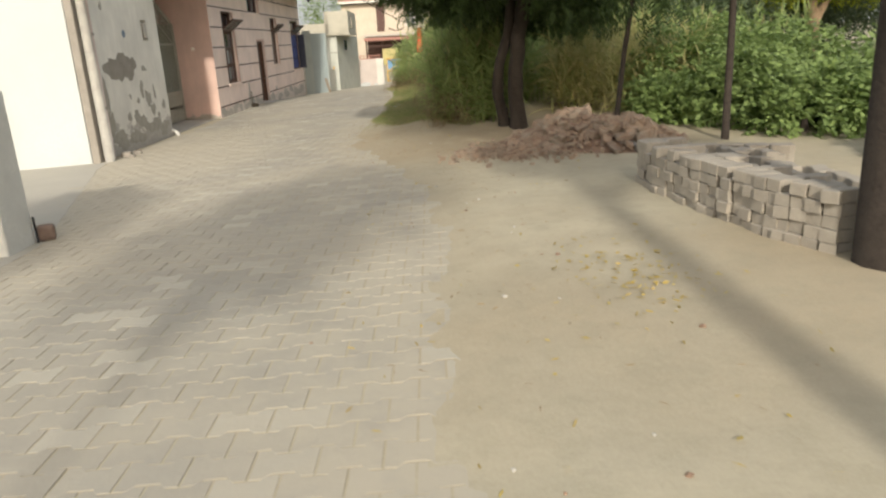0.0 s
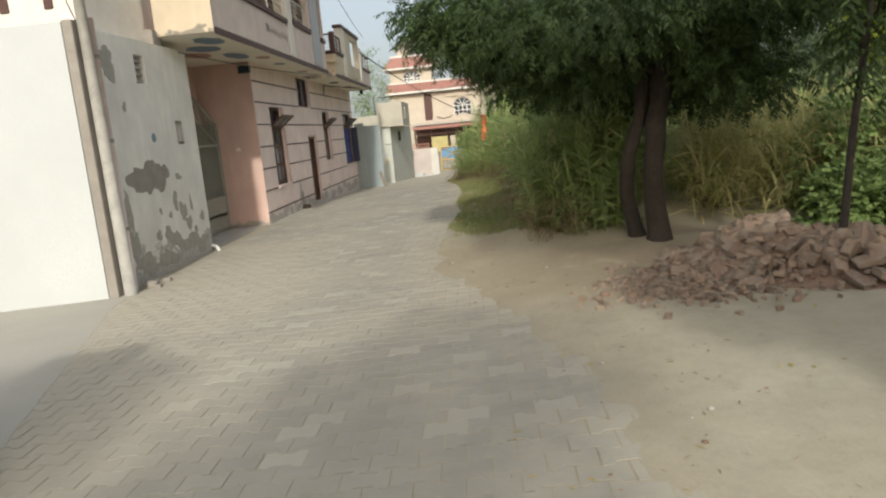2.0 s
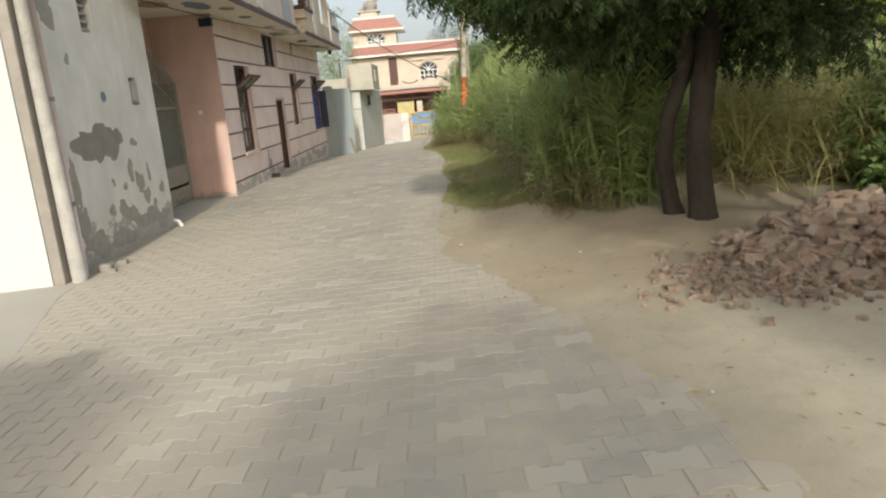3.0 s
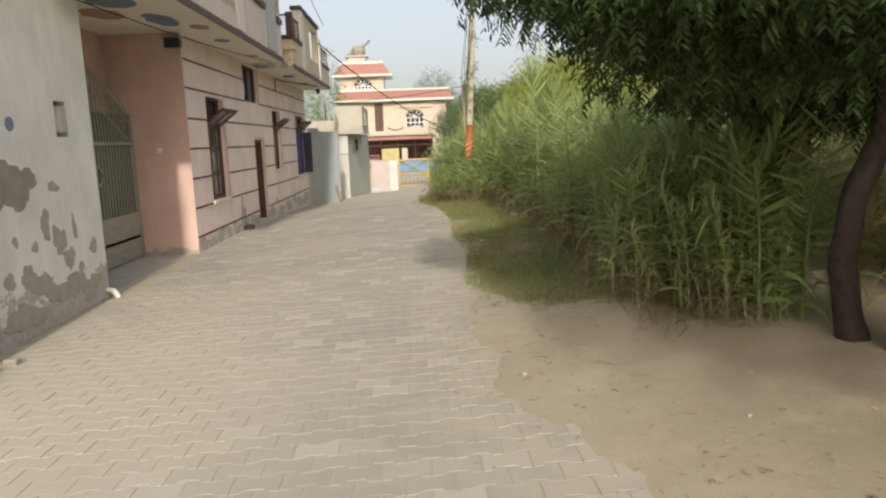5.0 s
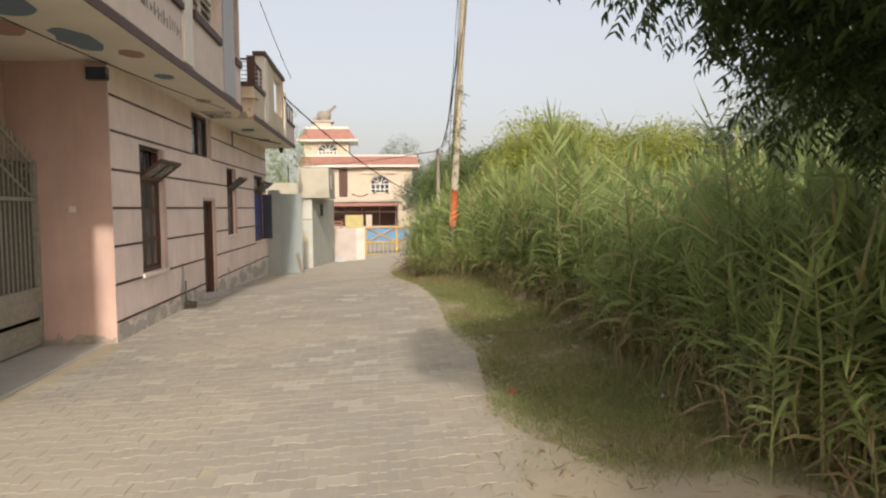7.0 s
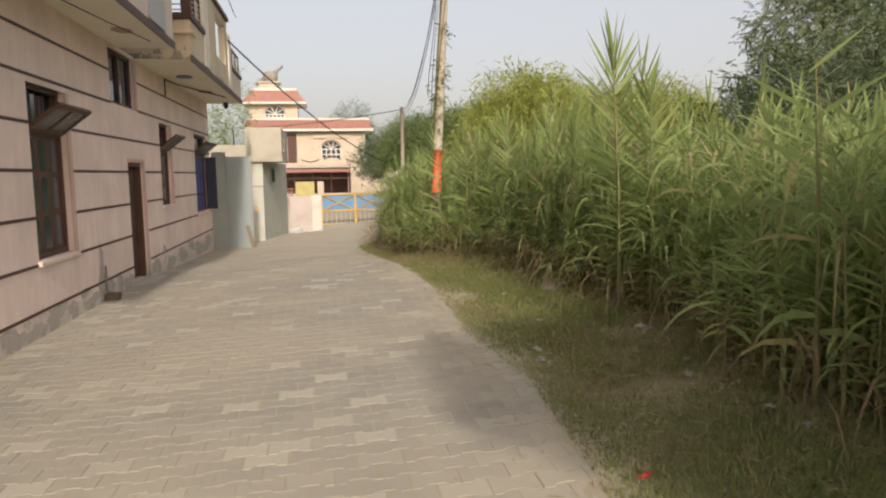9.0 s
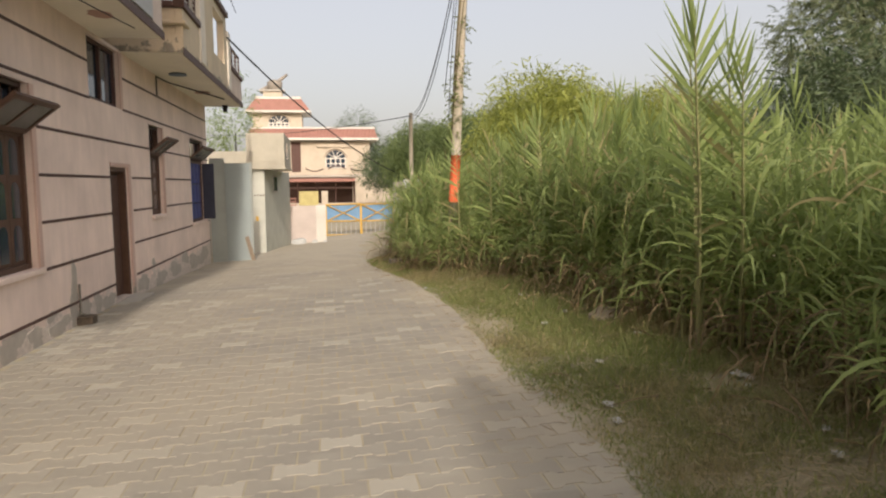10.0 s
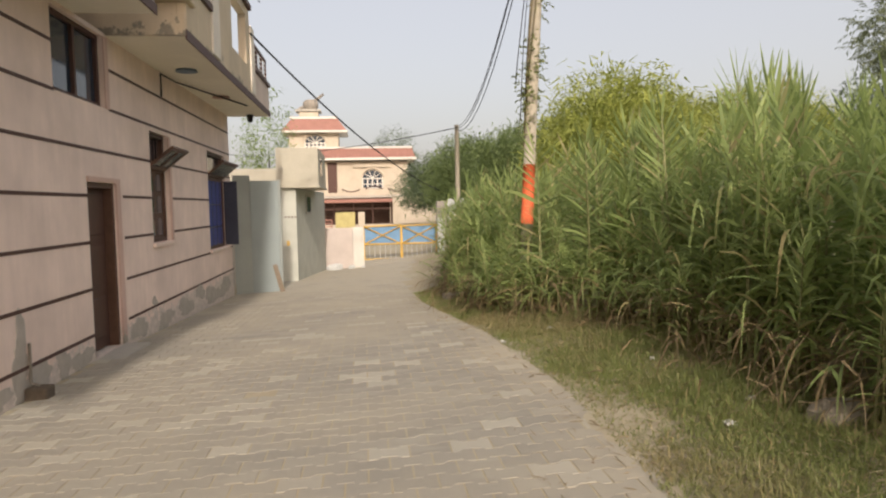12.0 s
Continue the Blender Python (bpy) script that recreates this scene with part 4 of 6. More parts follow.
def far_house():
    h = thing("villa", "pale stone villa with red tiled roofs and a small tower", "house")
    y = 82.0
    part("wall", box(-9.6, 3.2, y, y + 9, -1.2, 6.4), M_STONE, h)
    part("roof", box(-9.9, 4.1, y - 1.0, y + 9.6, 6.5, 6.75, 0.02), M_WHITEPAINT, h)

    def sloped(x0, x1, y0, z0, z1, d, side):
        bm = bmesh.new()
        lo = [(x0, y0), (x1, y0), (x1, y0 + d), (x0, y0 + d)]
        hi = [(x0 + side, y0 + 0.9), (x1 - side, y0 + 0.9), (x1 - side, y0 + d - 0.9), (x0 + side, y0 + d - 0.9)]
        a = [bm.verts.new((*p, z0)) for p in lo]
        b = [bm.verts.new((*p, z1)) for p in hi]
        bm.faces.new(b)
        bm.faces.new(list(reversed(a)))
        for k in range(4):
            bm.faces.new((a[k], a[(k + 1) % 4], b[(k + 1) % 4], b[k]))
        return bm
    r = part("roof", sloped(-9.8, 4.0, y - 0.95, 6.76, 7.75, 10.4, 0.3), M_REDROOF, h, "sloping red tiled roof")
    part("ridge", box(-9.5, 3.75, y - 0.1, y + 8.6, 7.76, 7.95, 0.02), M_WHITEPAINT, r)
    for k in range(34):
        xx = -9.6 + 0.4 * k
        part("roof_tile", tube([(xx, y - 0.93, 6.80), (xx + 0.01, y - 0.06, 7.77)], 0.05, 5), M_REDROOF, r)
    part("tower", box(-9.3, -4.1, y + 0.6, y + 5, 6.76, 9.6), M_STONE, h)
    part("tower_roof", box(-10.0, -3.1, y - 0.3, y + 5.8, 9.5, 9.72, 0.02), M_WHITEPAINT, h)
    part("tower_roof", sloped(-9.9, -3.2, y - 0.25, 9.73, 11.0, 5.9, 0.9), M_REDROOF, h, "red tiled tower roof")
    part("tower_roof", box(-9.1, -4.1, y + 0.6, y + 5.0, 11.01, 11.25), M_WHITEPAINT, h)
    part("tank_base", box(-8.2, -6.2, y + 1.4, y + 3.4, 11.26, 11.9, 0.02), M_STONE, h)
    part("tank_base", box(-8.6, -5.9, y + 1.2, y + 3.6, 11.91, 12.1, 0.02), M_CONCRETE, h)
    part("water_tank", tube([(-7.0, y + 2.4, 12.1), (-7.0, y + 2.4, 12.4), (-7.0, y + 2.4, 13.0), (-7.0, y + 2.4, 13.25)], [0.45, 0.8, 0.85, 0.5], 14), M_CEMENT, h)
    part("spout", tube([(-6.6, y + 2.4, 13.1), (-5.6, y + 2.4, 13.9)], [0.22, 0.12], 8), M_CEMENT, h)
    part("spout", tube([(-7.6, y + 2.4, 12.5), (-8.5, y + 2.4, 12.2)], [0.3, 0.1], 8), M_CEMENT, h)

    def arch_window(x0, x1, z0, z1, yy, bars):
        w = (x1 - x0) / 2
        bm = bmesh.new()
        pts = [(x0, z0), (x1, z0), (x1, z1 - w * 0.8)] + [((x0 + x1) / 2 + w * math.cos(a), z1 - w * 0.8 + w * 0.8 * math.sin(a)) for a in np.linspace(0, math.pi, 12)[1:-1]] + [(x0, z1 - w * 0.8)]
        f = [bm.verts.new((x, yy - 0.04, z)) for x, z in pts]
        b = [bm.verts.new((x, yy - 0.001, z)) for x, z in pts]
        bm.faces.new(f)
        for k in range(len(pts)):
            bm.faces.new((f[k], f[(k + 1) % len(pts)], b[(k + 1) % len(pts)], b[k]))
        bmesh.ops.recalc_face_normals(bm, faces=bm.faces)
        win = part("window", bm, M_GLASS_SHADE, h, "arched window with white bars")
        for k in range(bars + 1):
            xx = x0 + k * (x1 - x0) / bars
            part("bar", box(xx - 0.06, xx + 0.06, yy - 0.10, yy - 0.042, z0, z1 - w * 0.75), M_WHITEPAINT, win)
        for z in (z0, (z0 + z1 - w) / 2, z1 - w * 0.85):
            part("bar", box(x0, x1, yy - 0.11, yy - 0.1, z - 0.05, z + 0.05), M_WHITEPAINT, win)
        for a in (0.6, 1.2, 1.94, 2.54):
            part("bar", tube([((x0 + x1) / 2, yy - 0.09, z1 - w * 0.8), ((x0 + x1) / 2 + w * 0.95 * math.cos(a), yy - 0.09, z1 - w * 0.8 + 0.76 * w * math.sin(a))], 0.05, 5), M_WHITEPAINT, win)
        part("hood", tube([((x0 + x1) / 2 + 1.15 * w * math.cos(a), yy - 0.08, z1 - w * 0.8 + 1.0 * w * math.sin(a)) for a in np.linspace(0.1, math.pi - 0.1, 12)], 0.12, 6), M_STONE, win)
    arch_window(-1.62, 0.48, 3.55, 5.45, y, 4)
    arch_window(-7.6, -5.5, 7.96, 9.3, y + 0.6, 5)
    part("wall_band", box(-2.6, 1.4, y - 0.25, y - 0.001, 5.75, 6.1, 0.02), M_STONE, h)
    # flat brown panel paints the shade of an open terrace recess
    part("dark_bay", box(-5.3, -4.3, y - 0.05, y - 0.001, 3.0, 6.3), M_BROWN, h)
    b = part("balcony", box(-6.8, 3.0, y - 2.2, y - 0.01, 2.5, 2.75, 0.02), M_CONCRETE, h)
    part("parapet", box(-6.8, 3.0, y - 2.2, y - 2.05, 2.76, 3.05), M_STONE, b)
    for k in range(4):
        xx = -4.0 + 2.35 * k
        part("pier", box(xx - 0.25, xx + 0.25, y - 2.3, y - 1.95, 2.76, 3.55, 0.02), M_STONE, b)
        if k < 3:
            part("swag", tube([(xx + 0.25 + 1.85 * t, y - 2.12, 3.4 - 0.28 * math.sin(math.pi * t) * (-1 if k % 2 else 1)) for t in np.linspace(0, 1, 9)], 0.06, 6), M_BROWN, b)
    part("canopy", box(-6.6, 1.3, y - 5.0, y - 2.2, 2.0, 2.35, 0.03, Matrix.Rotation(0, 4, "X")), M_REDROOF, h, "dark red porch canopy")
    for k in range(5):
        xx = -6.4 + 1.9 * k
        part("porch_post", tube([(xx, y - 4.8, -0.9), (xx, y - 4.8, 2.0)], 0.07, 8), M_BROWN, h)
    # dark sheet over the wall paints the shade beneath the porch
    part("porch_shade", box(-6.6, 1.2, y - 0.06, y - 0.002, -0.8, 2.4), M_DOOR_SHADE, h)
    part("side_wing", box(1.4, 6.5, y - 3, y + 2, -1.2, 2.6), M_STONE, h)
    st = thing("front_wall", "low stone garden wall before the villa", "wall", kind="structure")
    part("wall", box(-12, 6, 74.0, 74.3, -1.2, -0.1), M_STONE, st)
    hd = thing("painted_board", "yellow painted board by the porch", "sign", at=(-4.0, 72, -0.8))
    part("board", box(-0.2, 1.6, 0, 0.08, 0.2, 1.9, 0.01), M_PALEYELLOW, hd)
    part("post", box(1.9, 2.5, 0, 0.3, 0, 1.9, 0.01), M_STONE, hd)
    bn = thing("bench", "red railing bench in front of the porch", "bench", at=(-6.6, 70, -0.8))
    for k in range(4):
        part("rail", box(0, 2.2, 0, 0.06, 0.3 + 0.3 * k, 0.4 + 0.3 * k), M_REDROOF, bn)
    for xx in (0.0, 1.05, 2.1):
        part("post", box(xx, xx + 0.1, 0, 0.1, 0, 1.35), M_REDROOF, bn)


far_house()


# ---- utility poles and cables ----
M_STEM = plain("dry_creeper_stem", (0.20, 0.17, 0.10), 0.6, 20.0, 0.9)


def utility_pole():
    p = thing("utility_pole", "weathered concrete utility pole with an orange painted band and creeper", "pole")
    zb = float(ground_z(0.68, 16.3))
    axis = lambda z: (0.66 + 0.055 * z, 16.3, z)
    part("shaft", tube([axis(zb - 0.3), axis(1.38)], [0.088, 0.084], 10), M_POLE, p)
    part("orange_band", tube([axis(1.38), axis(2.2)], [0.087, 0.083], 10), M_ORANGE, p, "orange painted band")
    part("shaft", tube([axis(2.2), axis(5.0), axis(8.6)], [0.081, 0.075, 0.062], 10), M_POLE, p)
    rnd = random.Random(8)
    for k in range(3):
        a = rnd.uniform(0, 6.28)
        part("creeper", tube([tuple(np.array(axis(z)) + np.array((0.09 * math.cos(a + z * 0.7), 0.09 * math.sin(a + z * 0.7), 0))) for z in np.linspace(2.4, rnd.uniform(5, 8), 12)], 0.011, 5), M_STEM, p)
    # thin wires hang down along the shaft
    for k, (out, z1, r) in enumerate(((0.16, 3.3, 0.007), (0.10, 2.8, 0.006))):
        t = np.linspace(0, 1, 22)
        z = 8.3 + (z1 - 8.3) * t
        x = 0.66 + 0.055 * z - 0.08 - out * t ** 1.4 + 0.015 * np.sin(11 * t + 2 * k)
        part("hanging_cable", tube([(float(a), 16.23 - 0.03 * k, float(b)) for a, b in zip(x, z)], r, 5), M_CABLE, p)


utility_pole()
fp = thing("far_pole", "slender concrete pole beyond the reeds", "pole", at=(1.62, 30, -0.5))
part("shaft", tube([(0, 0, -0.2), (0, 0, 4.8)], [0.09, 0.07], 8), M_POLE, fp)


def sagging(name, label, a, b, sag, r=0.012):
    a, b = np.array(a, float), np.array(b, float)
    pts = [tuple(a + (b - a) * t - np.array((0, 0, sag * 4 * t * (1 - t)))) for t in np.linspace(0, 1, 24)]
    ob = part(name, tube(pts, r, 6), M_CABLE)
    tagged(ob, label, "cable")


sagging("overhead_cable", "black cable slung from the balcony across the lane", (-3.55, 20.4, 4.95), (1.3, 33, 2.2), 0.35, 0.02)
sagging("overhead_cable", "thin black wire strung under the balcony", (-4.3, 5.6, 3.5), (-3.75, 13.5, 3.66), 0.06, 0.008)
sagging("overhead_cable", "thin wire over the roofs to the pole", (-3.4, 15.6, 6.2), (-3.3, 20.0, 5.4), 0.05, 0.008)
for z, x, sag in ((6.1, 0.95, 0.95), (6.35, 1.02, 0.9), (5.8, 0.93, 1.0)):
    sagging("overhead_cable", "black service wire slung between the two poles", (x, 16.25, z), (1.58, 30, 4.2 + 0.1 * (z - 6)), sag, 0.009)
sagging("overhead_cable", "distant wire between the poles", (1.6, 30, 4.2), (-14, 60, 6.0), 0.6, 0.015)

# ---- plants ----
def blade_set(rng, base, direction, length, width, droop, segs=4):
    """Many curved leaf blades as folded strips. All arguments are arrays over the blades."""
    n = len(length)
    t = np.linspace(0, 1, segs + 1)
    up = np.array((0, 0, 1.0))
    side = np.cross(direction, up)
    side /= np.linalg.norm(side, axis=1, keepdims=True) + 1e-6
    roll = rng.normal(0, 0.5, n)[:, None]
    side = side * np.cos(roll) + np.cross(direction, side) * np.sin(roll)
    pts = base[:, None] + direction[:, None] * (length[:, None] * t)[..., None]
    pts[..., 2] -= (droop * length)[:, None] * t ** 2.2
    shrink = 1 - 0.35 * np.clip(droop, 0, 1)[:, None] * t
    pts[..., :2] = base[:, None, :2] + (pts[..., :2] - base[:, None, :2]) * shrink[..., None]
    w = width[:, None] * np.interp(t, (0, 0.15, 0.55, 1), (0.45, 1, 0.8, 0.04))
    L = pts - side[:, None] * w[..., None]
    R = pts + side[:, None] * w[..., None]
    V = np.stack((L, R), 2).reshape(n, -1, 3)
    k = np.arange(segs) * 2
    F = np.stack((k, k + 1, k + 3, k + 2), -1)
    faces = (np.arange(n)[:, None, None] * (segs + 1) * 2 + F[None]).reshape(-1, 4)
    return V.reshape(-1, 3), faces


def unit(az, el):
    return np.stack((np.cos(az) * np.cos(el), np.sin(az) * np.cos(el), np.sin(el)), -1)


def reed_plant(rng, h, leaves, lean, broad=1.0, crowd=0.8):
    """One cane with two ranked arching leaves that spread like a fan, erect at its tip."""
    az0 = rng.uniform(0, 6.28)
    s = np.linspace(0.06, 1.0, leaves) ** crowd
    top = np.array((lean * math.cos(az0 + 1), lean * math.sin(az0 + 1), 0)) * h
    base = np.stack((top[0] * s ** 2, top[1] * s ** 2, s * h * 0.82), -1)
    az = az0 + np.pi * (np.arange(leaves) % 2) + rng.normal(0, 1, leaves) * np.interp(s, (0, 0.55, 0.75), (0.5, 0.35, 0.10))
    el = np.interp(s, (0, 0.5, 0.75, 0.93, 1), (0.30, 0.48, 0.62, 0.85, 1.35)) + rng.normal(0, 0.10) + rng.normal(0, 1, leaves) * np.interp(s, (0, 0.7), (0.15, 0.05))
    length = h * np.interp(s, (0, 0.3, 0.8, 1), (0.20, 0.27, 0.20, 0.14)) * rng.uniform(0.8, 1.2, leaves)
    droop = np.interp(s, (0, 0.5, 0.75, 1), (0.75, 0.40, 0.10, 0.0)) * rng.uniform(0.5, 1.4, leaves)
    width = np.interp(s, (0, 0.6, 1), (0.0098, 0.0085, 0.0050)) * broad * rng.uniform(0.75, 1.25, leaves)
    V, F = blade_set(rng, base, unit(az, el), length, width, droop)
    # the cane, three sided
    r = 0.008
    cs = []
    zz = np.array((0, 0.4, 0.8))
    for z in zz:
        c = np.array((top[0] * z ** 2 / 0.64 * 0.64, top[1] * z ** 2, z * h))
        cs.append([c + r * (1.1 - z) * np.array((math.cos(a), math.sin(a), 0)) for a in (0, 2.1, 4.2)])
    C = np.array(cs).reshape(-1, 3)
    cf = [(3 * i + k, 3 * i + (k + 1) % 3, 3 * i + 3 + (k + 1) % 3, 3 * i + 3 + k) for i in range(2) for k in range(3)]
    F2 = np.array(cf) + len(V)
    return np.concatenate((V, C)), np.concatenate((F, F2))


RNG = np.random.default_rng(11)
FRONT_KINDS = [reed_plant(RNG, 1.0, int(RNG.integers(28, 36)), RNG.uniform(0.02, 0.2), 1.3, 0.62) for _ in range(14)]
REED_KINDS = [reed_plant(RNG, 1.0, int(RNG.integers(26, 36)), RNG.uniform(0.02, 0.22), 1.35) for _ in range(14)]


def fan_cane(rng):
    """One tall cane of unit height that ends in a flat fan of stiff two ranked leaves."""
    n = 46
    s = np.linspace(0.24, 1.0, n)
    lean = rng.uniform(-0.05, 0.05)
    base = np.stack((lean * s ** 2, np.zeros(n), s * 0.80), -1)
    az = np.pi * (np.arange(n) % 2) + rng.normal(0, 0.12, n)
    el = np.interp(s, (0.3, 0.6, 0.85, 1.0), (0.45, 0.68, 0.90, 1.45)) + rng.normal(0, 0.05, n)
    length = np.interp(s, (0.3, 0.6, 0.9, 1.0), (0.20, 0.21, 0.175, 0.15)) * rng.uniform(0.88, 1.1, n)
    droop = np.interp(s, (0.3, 0.6, 0.8), (0.5, 0.16, 0.02)) * rng.uniform(0.5, 1.4, n)
    V, F = blade_set(rng, base, unit(az, el), length, np.interp(s, (0.3, 1), (0.0085, 0.0062)) * rng.uniform(0.85, 1.15, n), droop)
    C = np.array([(lean * z ** 2 + r * math.cos(a), r * math.sin(a), z * 0.8) for z, r in ((0, 0.0065), (0.5, 0.0055), (1.0, 0.002)) for a in (0, 2.1, 4.2)])
    cf = [(3 * i + k, 3 * i + (k + 1) % 3, 3 * i + 3 + (k + 1) % 3, 3 * i + 3 + k) for i in range(2) for k in range(3)]
    return np.concatenate((V, C)), np.concatenate((F, np.array(cf) + len(V)))


FAN_KINDS = [fan_cane(RNG) for _ in range(5)]


def scatter_mesh(name, kinds, places, heights, mat):
    Vs, Fs, off = [], [], 0
    for (x, y, z), h in zip(places, heights):
        V, F = kinds[int(RNG.integers(len(kinds)))]
        a = RNG.uniform(0, 6.28)
        c, s = math.cos(a), math.sin(a)
        P = V * h
        Q = np.stack((P[:, 0] * c - P[:, 1] * s, P[:, 0] * s + P[:, 1] * c, P[:, 2]), -1)
        Vs.append(Q + (x, y, z))
        Fs.append(F + off)
        off += len(V)
    return raw_mesh(name, np.concatenate(Vs), np.concatenate(Fs), mat)


REED_Y = (2.2, 2.6, 3.2, 3.8, 5.2, 7.0, 8.8, 10.0, 11.0, 13.3, 14.2, 15.2, 16.3, 17.2, 18.5, 21.0, 26.0, 34.0)
REED_X = (2.3, 1.55, 1.15, 1.10, 1.25, 1.20, 1.45, 1.20, 1.15, 1.05, 0.60, 0.15, -0.02, -0.08, -0.15, 0.15, 0.90, 2.4)


def reed_front(y):
    return np.interp(y, REED_Y, REED_X)


def build_reeds():
    # tall canes along the front, each its own plant
    y = np.where(np.arange(190) > 135, RNG.uniform(2.7, 7.0, 190), RNG.uniform(2.6, 19, 190))
    x = reed_front(y) + RNG.uniform(0.0, 0.7, 190) ** 1.3
    h = np.interp(y, (2, 5, 8, 12, 16, 20), (1.6, 1.8, 1.8, 1.9, 1.8, 2.05)) * np.clip(RNG.normal(0.85, 0.2, 190), 0.35, 1.3)
    low = (y > 13.6) & (y < 16.4) & (x < 1.05)
    h = np.where(low, np.minimum(h, RNG.uniform(0.9, 1.3, 190)), h)
    h[40:95] = RNG.uniform(0.7, 1.25, 55)
    x[40:95] = reed_front(y[40:95]) + RNG.uniform(-0.12, 0.25, 55)
    def halves(kinds):
        """For each kind a mesh of its leaves and one of its cane."""
        out = []
        for V, F in kinds:
            pair = []
            for name, vv, ff, mat in (("leaves", V[:-9], F[:-6], M_REED), ("cane", V[-9:], F[-6:] - (len(V) - 9), M_CANE)):
                ob = raw_mesh(name, vv, ff, mat)
                pair.append(ob.data)
                bpy.data.objects.remove(ob)
            out.append(pair)
        return out
    meshes, fans = halves(FRONT_KINDS), halves(FAN_KINDS)
    x[:10], y[:10], h[:10] = (1.30, 1.65, 2.1, 2.58, 2.86, 1.41, 3.45, 2.3, 1.42, 1.55), (9.0, 9.1, 13.3, 13.3, 13.5, 13.2, 13.2, 10.9, 9.25, 8.85), (3.0, 2.75, 2.85, 2.9, 2.85, 2.5, 2.6, 2.45, 2.85, 2.6)
    x[10:30], y[10:30], h[10:30] = RNG.uniform(0.25, 1.2, 20), RNG.uniform(15.0, 16.1, 20), RNG.uniform(1.0, 1.45, 20)
    # some stand well above the rest with fanned tips against the sky
    tall = np.arange(95, 125)
    y[tall] = RNG.uniform(10.2, 15.0, 30)
    x[tall] = reed_front(y[tall]) + RNG.uniform(0.15, 1.7, 30)
    h[tall] = RNG.uniform(2.0, 2.4, 30) + 0.02 * (y[tall] - 8)
    fanned = set(range(10)) | set(range(95, 112))
    for i in range(190):
        leaves, cane = fans[i % 5] if i in fanned else meshes[i % 14]
        high = i in fanned
        ob = thing("reed", "very tall reed cane with a fanned green tip" if high else "tall green reed cane with long drooping leaves", "reed", "reeds along the lane")
        ob.matrix_basis = pose(x[i], y[i], float(ground_z(x[i], y[i])) - 0.02, 0, 0, float(RNG.normal(-20, 35) if high else RNG.uniform(0, 360))) @ Matrix.Diagonal((h[i], h[i], h[i], 1))
        link_mesh("leaves", leaves, None, ob)
        link_mesh("cane", cane, None, ob)
    # the bed behind
    n = 1650
    y = 2.6 + 26 * RNG.random(n) ** 1.15
    d = 4.2 * RNG.random(n) ** 1.35
    x = reed_front(y) + 0.15 + d
    keep = ~((y < 6.0) & (d > 0.8))
    x, y, d = x[keep], y[keep], d[keep]
    h = np.interp(y, (2, 5, 8, 12, 16, 20, 30), (1.5, 1.85, 1.85, 1.92, 2.0, 2.1, 2.1)) * np.interp(d, (0, 0.3, 1.2, 5), (0.62, 0.86, 1.0, 1.05)) * np.clip(RNG.normal(0.92, 0.17, len(x)), 0.45, 1.35)
    low = (y > 13.6) & (y < 16.4) & (x < 1.05)
    h = np.where(low, np.minimum(h, RNG.uniform(0.9, 1.3, len(x))), h)
    z = ground_z(x, y) - 0.02
    ob = scatter_mesh("reed_bed", REED_KINDS, np.stack((x, y, z), -1), h, M_REED)
    tagged(ob, "dense bed of tall green reeds along the lane", "reeds", kind="stuff")
    # long arching leaves that spill out over the verge
    n = 3200
    y = 2.9 + 17 * RNG.random(n) ** 0.7
    x = reed_front(y) + RNG.normal(0.28, 0.2, n)
    rise = np.where((y > 12.3) & (y < 16.4), 0.45, 1.25)
    base = np.stack((x, y, ground_z(x, y) + 0.25 + rise * RNG.random(n)), -1)
    V, F = blade_set(RNG, base, unit(RNG.normal(3.4, 1.3, n), RNG.uniform(0.1, 1.0, n)), RNG.uniform(0.3, 0.68, n), RNG.uniform(0.008, 0.016, n), RNG.uniform(0.3, 1.1, n), 5)
    tagged(raw_mesh("reed_leaves", V, F, M_REED), "long arching reed leaves spilling over the verge", "reeds", kind="stuff")
    # dry leaves hanging at the foot
    n = 3800
    y = 2.6 + 18 * RNG.random(n)
    x = reed_front(y) + RNG.normal(0.10, 0.20, n)
    base = np.stack((x, y, ground_z(x, y) + 0.03 + 0.5 * RNG.random(n) ** 1.6), -1)
    V, F = blade_set(RNG, base, unit(RNG.uniform(0, 6.28, n), RNG.uniform(-0.5, 0.8, n)), RNG.uniform(0.2, 0.5, n), RNG.uniform(0.004, 0.010, n), RNG.uniform(0.3, 1.0, n), 3)
    tagged(raw_mesh("dead_reed_leaves", V, F, M_DRY), "brown dead reed leaves at the foot of the bed", "reeds", kind="stuff")
    # dry golden tangle behind the tree
    n = 7800
    y = RNG.uniform(2.7, 9.0, n)
    x = RNG.uniform(2.45, 4.9, n) + 0.22 * y
    k = np.sin(x * 2.3) + np.sin(y * 2.9 + x) > -0.9
    x, y = x[k], y[k]
    n = len(x)
    base = np.stack((x, y, ground_z(x, y) + 1.15 * RNG.random(n) ** 1.3), -1)
    V, F = blade_set(RNG, base, unit(RNG.uniform(0, 6.28, n), RNG.uniform(0.1, 1.35, n)), RNG.uniform(0.5, 1.3, n), RNG.uniform(0.007, 0.016, n), RNG.uniform(0.2, 1.0, n), 4)
    y2 = np.concatenate((RNG.uniform(2.8, 6.0, 120), RNG.uniform(5.0, 8.0, 150)))
    x2 = np.concatenate((1.7 + (0.3 + 0.6 * (y2[:120] - 2.8)) * RNG.random(120), RNG.uniform(4.0, 8.5, 150)))
